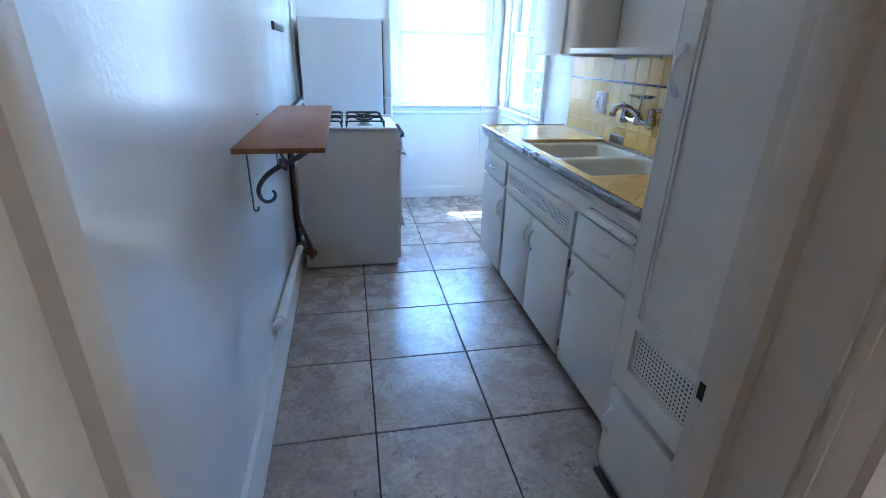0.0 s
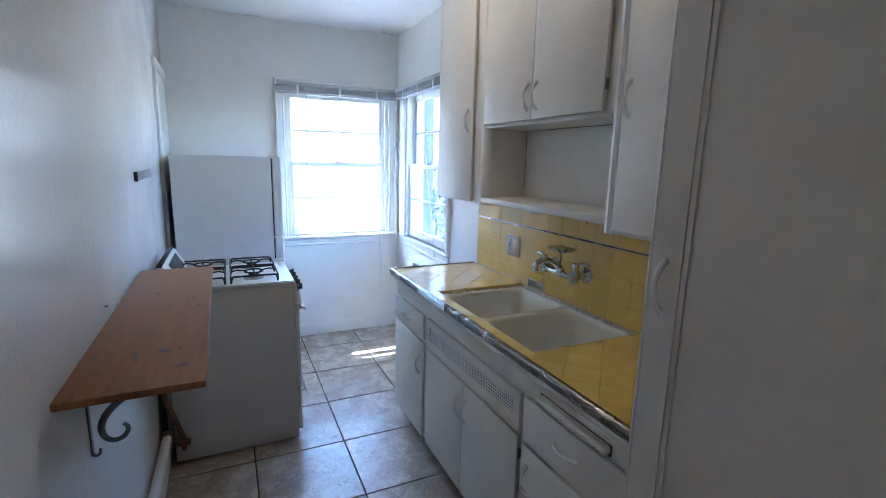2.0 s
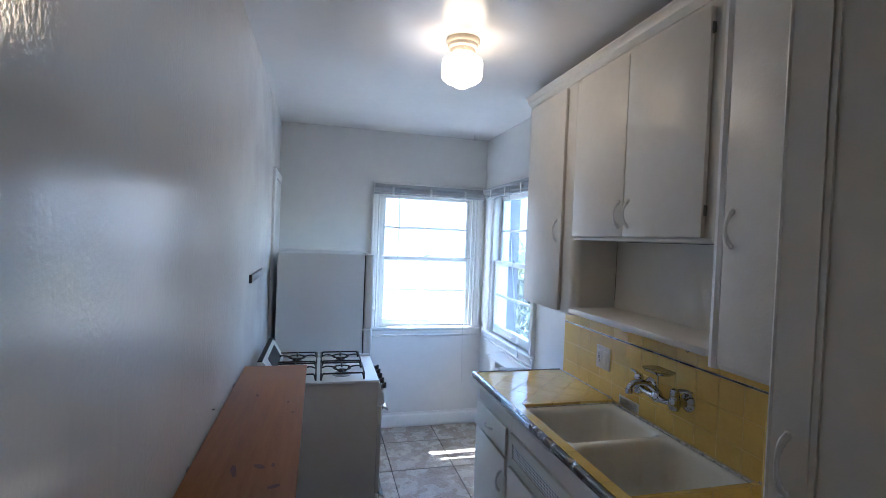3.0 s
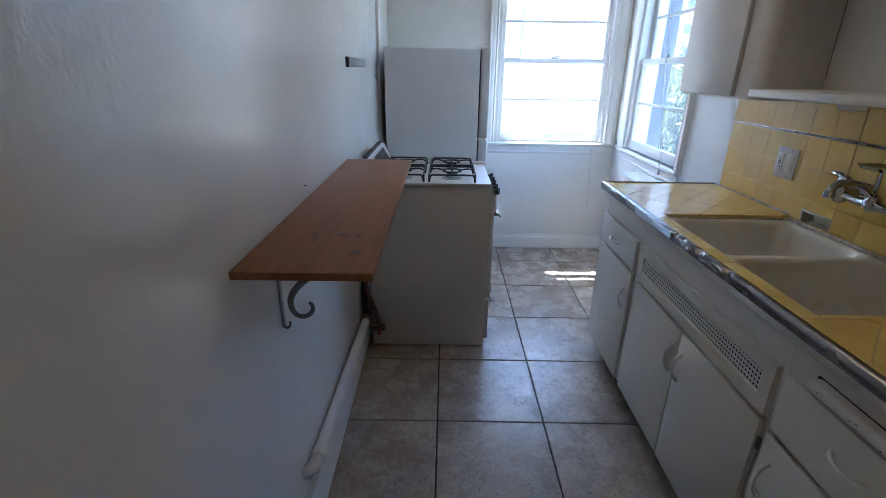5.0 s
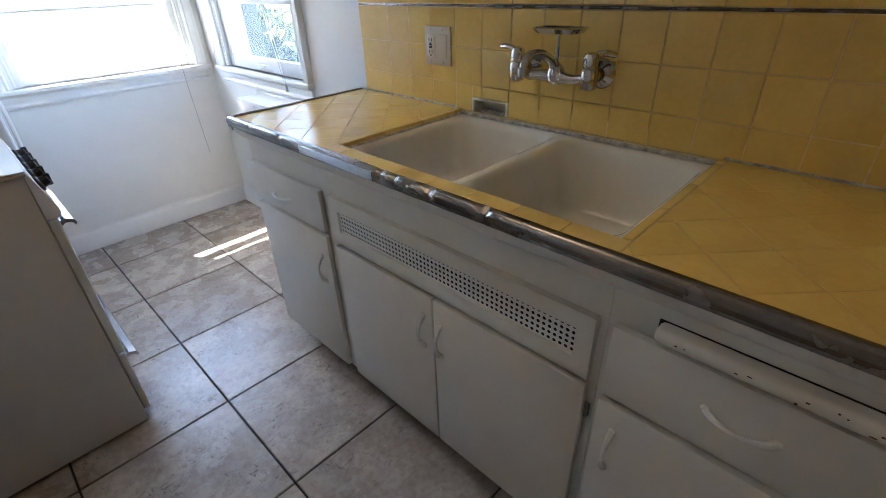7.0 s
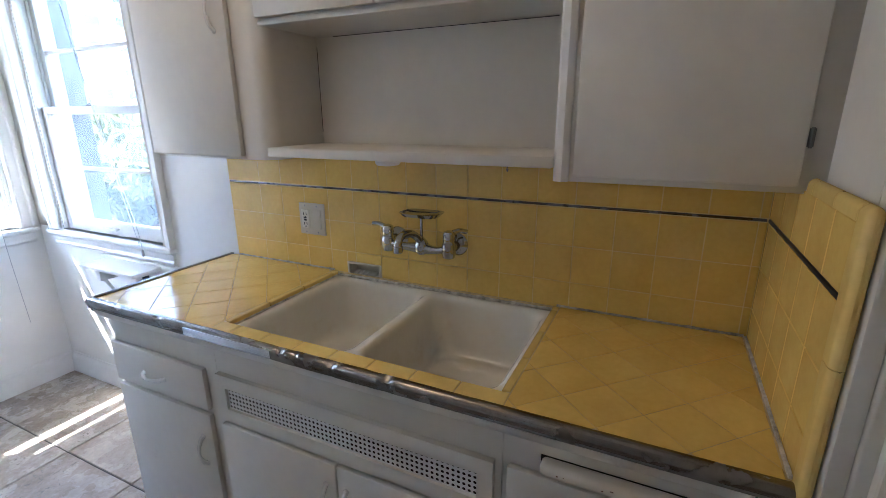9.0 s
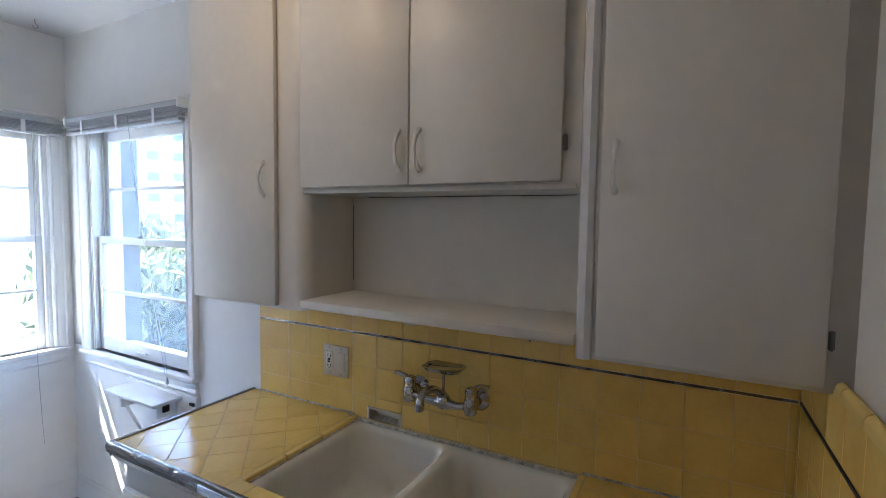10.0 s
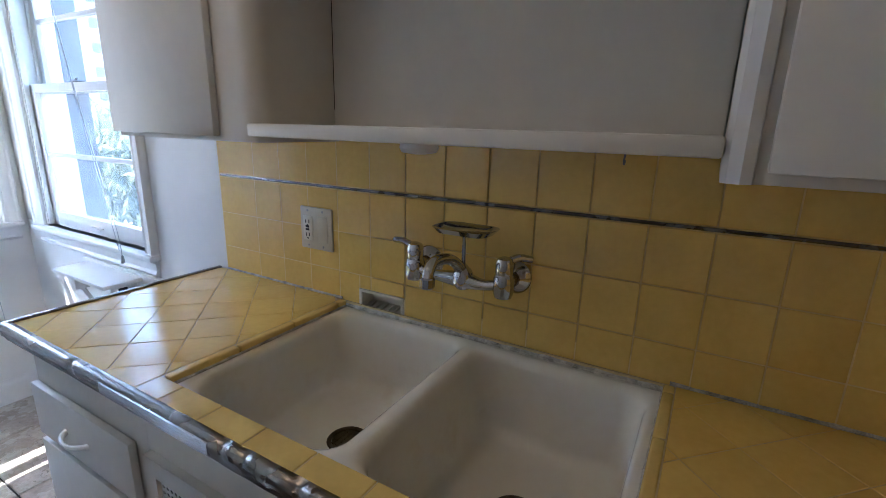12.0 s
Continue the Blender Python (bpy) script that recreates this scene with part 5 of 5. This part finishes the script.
for u, v, a, b, tw in ((0.215, 0.345, 0.013, 0.019, -65), (0.205, 0.455, 0.009, 0.013, 0), (0.170, 0.455, 0.016, 0.020, 50), (0.110, 0.440, 0.012, 0.036, 10), (0.215, 0.935, 0.007, 0.011, 0), (0.235, 0.83, 0.006, 0.010, 20), (0.10, 1.02, 0.008, 0.016, 15)):
    bm = bmx()
    vs = []
    for k in range(14):
        an = 2 * math.pi * k / 14
        q = rk.uniform(0.85, 1.12)
        du, dv = 0.62 * a * q * math.cos(an), 0.9 * b * q * math.sin(an)
        ct, st = math.cos(radians(tw)), math.sin(radians(tw))
        vs.append((u + 0.016 + du * ct - dv * st, v + du * st + dv * ct))
    prism(bm, vs, "z", 1.0500, 1.0508)
    part("knot", bm, KNOT, shelf, "dark pine knot", m=WW)


def scroll_bracket(v):
    br = thing("shelf_bracket", WW @ Vector((0, v, 0.81)), "grey cast-iron scroll shelf bracket on the wall", "bracket", "scroll brackets under the shelf")
    part("wall_strap", boxed(0.0005, 0.005, v - 0.009, v + 0.009, 0.772, 1.0332, bev=0.0015), PEWTER, br, m=WW)
    part("shelf_strap", boxed(0.005, 0.262, v - 0.009, v + 0.009, 1.0280, 1.0333, bev=0.0015), PEWTER, br, m=WW)
    pts = [(0.248, 1.027), (0.205, 0.985), (0.166, 0.960), (0.122, 0.940), (0.086, 0.920), (0.056, 0.896), (0.034, 0.868), (0.026, 0.841), (0.032, 0.816), (0.048, 0.803), (0.068, 0.806), (0.081, 0.820), (0.082, 0.835), (0.074, 0.845)]
    c = curve([(a, v, b) for a, b in pts], 5)
    rs = [0.0105 - 0.0055 * (i / (len(c) - 1)) ** 1.5 for i in range(len(c))]
    bm = tube(bmx(), c, rs, 8)
    bmesh.ops.scale(bm, vec=(1, 0.3, 1), verts=bm.verts, space=Matrix.Translation((0, -v, 0)))
    part("scroll", bm, PEWTER, br, m=WW)
    plate = []
    for k in range(24):
        a = 2 * math.pi * k / 24
        r = 0.014 + 0.011 * abs(math.cos(2 * (a - 0.45))) ** 2
        plate.append((0.122 + r * math.cos(a), 0.940 + r * math.sin(a)))
    rose = part("rosette", prism(bmx(), plate, "y", v - 0.0045, v + 0.0045), PEWTER, br, m=WW)
    part("rivet", lathe(bmx(), [(0.0085, 0.0), (0.0075, 0.003), (0.003, 0.0045)], (0.122, v - 0.0045, 0.940), (0, -1, 0), 14), STEEL, rose, "bright round rivet", m=WW)
    part("strap_hook", tube(bmx(), curve([(0.003, v, 0.774), (0.010, v, 0.768), (0.018, v, 0.774), (0.019, v, 0.786)], 4), 0.0035, 8), PEWTER, br, m=WW)
    for z in (0.81, 1.0):
        part("screw", lathe(bmx(), [(0.005, 0.0), (0.0045, 0.002), (0.002, 0.003)], (0.005, v, z), (1, 0, 0), 10), STEEL, br, m=WW)


scroll_bracket(0.512)
scroll_bracket(1.22)

# knife magnet
kn = thing("magnetic_strip", WW @ Vector((0, 1.8, 1.42)), "grey metal magnetic knife strip screwed to the wall", "strip")
part("bar", boxed(0.0005, 0.014, 1.575, 2.02, 1.418, 1.456, bev=0.003), PEWTER, kn, m=WW)
part("end_cap", boxed(0.0005, 0.0155, 1.565, 1.580, 1.416, 1.458, bev=0.002), BLACK, kn, m=WW)
whk = thing("wall_hook", WW @ Vector((0, 2.3, 1.33)), "tiny dark wire hook in the wall", "hook")
part("wire", tube(bmx(), curve([(0, 2.42, 1.37), (0.018, 2.42, 1.37), (0.024, 2.42, 1.358), (0.018, 2.42, 1.35)], 5), 0.0015, 6), PEWTER, whk, m=WW)

nail = thing("wall_nail", WW @ Vector((0, 0.815, 1.08)), "small dark nail sticking out of the wall", "nail")
part("shank", tube(bmx(), [(-0.002, 0.815, 1.078), (0.008, 0.815, 1.080)], 0.0022, 8), PEWTER, nail, m=WW)

# old capped pipe along the baseboard, gas valve and flexible line
pp = thing("wall_pipe", WW @ Vector((0.03, 1.1, 0.13)), "white painted old pipe along the baseboard with a capped end", "pipe")
part("pipe", tube(bmx(), [(0.030, 0.595, 0.248), (0.030, 1.05, 0.220), (0.030, 1.60, 0.180)], 0.022, 14), TRIM, pp, m=WW)
part("cap", lathe(bmx(), [(0.020, -0.026), (0.026, -0.020), (0.0265, 0.012), (0.023, 0.020)], (0.030, 0.600, 0.248), (0, 1, -0.06), 14), TRIM, pp, m=WW)
part("elbow", tube(bmx(), curve([(0.030, 0.580, 0.249), (0.027, 0.556, 0.247), (0.014, 0.540, 0.244), (-0.002, 0.533, 0.242)], 4), 0.021, 10), TRIM, pp, m=WW)
part("coupling", lathe(bmx(), [(0.024, -0.025), (0.029, -0.018), (0.029, 0.018), (0.024, 0.025)], (0.030, 1.58, 0.181), (0, 1, -0.06), 12), RUST, pp, "rusty pipe coupling", m=WW)
gas = thing("gas_valve", (-0.79, 3.08, 0.12), "rusty gas shut-off valve with red handle beside the stove", "valve")
part("nipple", tube(bmx(), [(-0.850, 3.090, 0.155), (-0.760, 3.090, 0.140)], 0.013, 10), RUST, gas)
part("valve_body", lathe(bmx(), [(0.013, -0.03), (0.021, -0.022), (0.021, 0.022), (0.013, 0.03)], (-0.775, 3.090, 0.133), (1, 0, -0.05), 6), RUST, gas)
part("valve_handle", boxed(-0.785, -0.763, 3.062, 3.082, 0.100, 0.140, bev=0.006), REDV, gas, "red valve handle")
part("flex_line", tube(bmx(), curve([(-0.772, 3.090, 0.140), (-0.786, 3.092, 0.195), (-0.810, 3.094, 0.275), (-0.836, 3.096, 0.36), (-0.840, 3.097, 0.50), (-0.838, 3.098, 0.75)], 6), 0.0115, 10), RUST, gas, "dull flexible gas line")
part("riser", tube(bmx(), [(-0.852, 3.118, 0.15), (-0.852, 3.118, 0.90)], 0.013, 10), IRON, gas, "black iron riser")

# ---------------------------------------------------------------- folding bracket shelf under the east window
fb = thing("folding_bracket_shelf", (0.83, 4.0, 0.72), "small white painted hinged bracket shelf under the window", "shelf")
part("board", boxed(0.735, 0.872, 3.66, 4.06, 0.772, 0.787, bev=0.003), TRIM, fb)
part("wall_rail", boxed(0.870, 0.8945, 3.56, 4.12, 0.735, 0.795, bev=0.003), TRIM, fb)
part("front_rail", boxed(0.775, 0.870, 3.70, 3.73, 0.700, 0.7715, bev=0.003), TRIM, fb)
part("front_rail", boxed(0.775, 0.870, 3.98, 4.01, 0.700, 0.7715, bev=0.003), TRIM, fb)
part("strut", tube(bmx(), [(0.780, 4.02, 0.765), (0.886, 4.02, 0.53)], 0.009, 6), TRIM, fb)
part("latch", boxed(0.800, 0.830, 3.692, 3.6995, 0.725, 0.755, bev=0.002), BLACK, fb, "black metal latch")
part("latch", boxed(0.862, 0.872, 3.57, 3.60, 0.756, 0.770, bev=0.002), BLACK, fb, "black metal latch")

# ---------------------------------------------------------------- ceiling lamp and hook
LX, LY = 0.054, 2.71
lamp = thing("ceiling_lamp", (LX, LY, CEIL_Z), "lit schoolhouse opal glass ceiling lamp on a ceramic holder", "lamp")
part("holder", lathe(bmx(), [(0.076, 0.0), (0.077, -0.010), (0.073, -0.018), (0.068, -0.022), (0.066, -0.036), (0.058, -0.044)], (LX, LY, CEIL_Z - 0.0005), n=32), PORCELAIN_W, lamp, "cream ceramic lamp holder")
part("fitter_ring", lathe(bmx(), [(0.056, -0.044), (0.058, -0.048), (0.058, -0.064), (0.055, -0.068)], (LX, LY, CEIL_Z), n=32), PORCELAIN_W, lamp)
part("shade", lathe(bmx(), [(0.050, -0.068), (0.054, -0.072), (0.072, -0.080), (0.088, -0.090), (0.092, -0.102), (0.092, -0.160), (0.088, -0.174), (0.070, -0.188), (0.042, -0.196), (0.036, -0.206), (0.020, -0.214), (0.004, -0.216)], (LX, LY, CEIL_Z), n=36), LAMPGLASS, lamp, "glowing opal glass shade")
for a in (20, 140, 260):
    p = Vector((LX + 0.058 * math.cos(radians(a)), LY + 0.058 * math.sin(radians(a)), CEIL_Z - 0.056))
    part("thumb_screw", tube(bmx(), [p, p + Vector((0.022 * math.cos(radians(a)), 0.022 * math.sin(radians(a)), 0))], 0.003, 8), STEEL, lamp)
chk = thing("ceiling_hook", (0.70, 4.59, 2.55), "small metal hook screwed into the ceiling", "hook")
part("wire", tube(bmx(), curve([(0.70, 4.50, CEIL_Z), (0.70, 4.50, CEIL_Z - 0.02), (0.712, 4.50, CEIL_Z - 0.032), (0.70, 4.50, CEIL_Z - 0.045), (0.688, 4.50, CEIL_Z - 0.034)], 5), 0.0025, 6), STEEL, chk)

# ---------------------------------------------------------------- outdoors
GZ = -3.4
ground = part("ground", boxed(-300, 300, 4.86, 400, GZ - 0.3, GZ), GROUND)
tagged(ground, "pale sunlit paving and ground outside the windows", "ground", kind="structure")
# unseen overhang added to end the sun patch on the floor
eave = part("eave", boxed(-2.0, 1.4, 4.86, 5.30, 2.42, 2.50), STUCCO)
tagged(eave, "unseen eave and slats added to cut the sun patch into bars", "eave", kind="structure")
# unseen boards added to throw the dark gaps between the sun bars
for y0, y1 in ((5.326, 5.388), (5.440, 5.476)):
    part("slat", boxed(-2.0, 1.4, y0, y1, 2.43, 2.46), STUCCO, eave)
# outer reveal of window 2, built as one dark board
nw = part("window_reveal", boxed(1.056, 1.15, 4.475, 4.60, 0.75, 2.2, bev=0.004), REVEAL)
tagged(nw, "dark purplish outer window reveal beside the glass", "reveal", kind="structure")


def apartment(x, y, w, d, h, rz):
    ap = thing("apartment_building", (x, y, GZ), "white apartment building with rows of small windows", "building")
    m = pose(x, y, GZ, 0, 0, rz)
    part("wall", boxed(-w / 2, w / 2, 0, d, 0, h), APT, ap, m=m)
    part("roof", boxed(-w / 2 - 0.3, w / 2 + 0.3, -0.3, d + 0.3, h, h + 0.4), APT, ap, m=m)
    for j in range(int(h // 2.9)):
        for i in range(int(w // 3.2)):
            u, z = -w / 2 + 1.6 + i * 3.2, 1.2 + j * 2.9
            wo = part("window", boxed(u - 0.75, u + 0.75, -0.06, 0.02, z, z + 1.25), PANE_FAR, ap, m=m)
            part("sill", boxed(u - 0.85, u + 0.85, -0.16, -0.0605, z - 0.1, z), APT, wo, m=m)
    return ap


apartment(42, 66, 44, 14, 26, -32)
# added backdrop that fills window 1 with brightness; no such building is known
pale = part("backdrop", boxed(-14, 5.2, 15.0, 15.2, GZ, 5.2), BACKDROP_PAINT)
tagged(pale, "plain tan wall added as a bright backdrop behind the window", "building", kind="structure")


def tree(x, y, h, seed):
    r = random.Random(seed)
    tr = thing("tree", (x, y, GZ), "leafy green tree outside the window", "tree", "trees outside the window")
    bm = tube(bmx(), [(x, y, GZ), (x + 0.1, y, GZ + h * 0.3), (x, y + 0.1, GZ + h * 0.6), (x + 0.1, y, GZ + h * 0.85)], [0.16, 0.13, 0.09, 0.03], 8)
    for _ in range(9):
        z = GZ + h * r.uniform(0.35, 0.8)
        a = r.uniform(0, 6.28)
        ln = h * r.uniform(0.15, 0.3)
        tube(bm, [(x, y, z), (x + 0.5 * ln * math.cos(a), y + 0.5 * ln * math.sin(a), z + 0.25 * ln), (x + ln * math.cos(a), y + ln * math.sin(a), z + 0.6 * ln)], [0.05, 0.035, 0.012], 6)
    part("trunk", bm, BARK, tr)
    vs, fs = [], []
    clumps = [(x + r.gauss(0, h * 0.15), y + r.gauss(0, h * 0.15), GZ + h * r.uniform(0.4, 1.0), h * r.uniform(0.06, 0.13)) for _ in range(34)]
    for cx, cy, cz, cr in clumps:
        for _ in range(120):
            p = Vector((r.gauss(0, 1), r.gauss(0, 1), r.gauss(0, 0.8))) * cr * 0.55 + Vector((cx, cy, cz))
            q = Euler((r.uniform(0, 6), r.uniform(0, 6), r.uniform(0, 6))).to_matrix()
            s = r.uniform(0.07, 0.14)
            b = len(vs)
            for o in ((-s, 0, 0), (0, -s * 0.45, 0.02), (s, 0, 0), (0, s * 0.45, 0.02)):
                vs.append(tuple(p + q @ Vector(o)))
            fs.append((b, b + 1, b + 2, b + 3))
    me = bpy.data.meshes.new("crown")
    me.from_pydata(vs, [], fs)
    me.materials.append(LEAF)
    ob = new("crown", me)
    WORLD_OF[ob.name] = Matrix.Identity(4)
    hang(ob, tr)


tree(4.7, 10.4, 4.9, 1)
tree(6.3, 10.9, 4.5, 2)
tree(5.3, 8.6, 4.0, 3)
tree(8.2, 12.5, 5.0, 5)
tree(4.0, 9.0, 4.3, 6)

# ---------------------------------------------------------------- floor tiles
FP, G = 0.4566, 0.0032
fx = [-0.96, -0.456, 0.0, FP, 2 * FP]
fy = [3.0 + FP * k for k in range(-6, 4)]
fy[0] = 0.662
fy = [v for v in fy if v < 4.70]
fy.append(4.70)
shared = {}
for x0, x1 in zip(fx, fx[1:]):
    x1 = min(x1, EAST + 0.01)
    for y0, y1 in zip(fy, fy[1:]):
        if y1 - y0 < 0.02:
            continue
        w, dd = round(x1 - x0 - 2 * G, 4), round(y1 - y0 - 2 * G, 4)
        if (w, dd) not in shared:
            bm = boxed(-w / 2, w / 2, -dd / 2, dd / 2, -0.01, 0, bev=0.0018, seg=1)
            me = bpy.data.meshes.new("floor_tile")
            bm.to_mesh(me)
            bm.free()
            me.materials.append(FTILE)
            shared[(w, dd)] = me
        piece("floor_tile", shared[(w, dd)], ((x0 + x1) / 2, (y0 + y1) / 2, 0), floor)
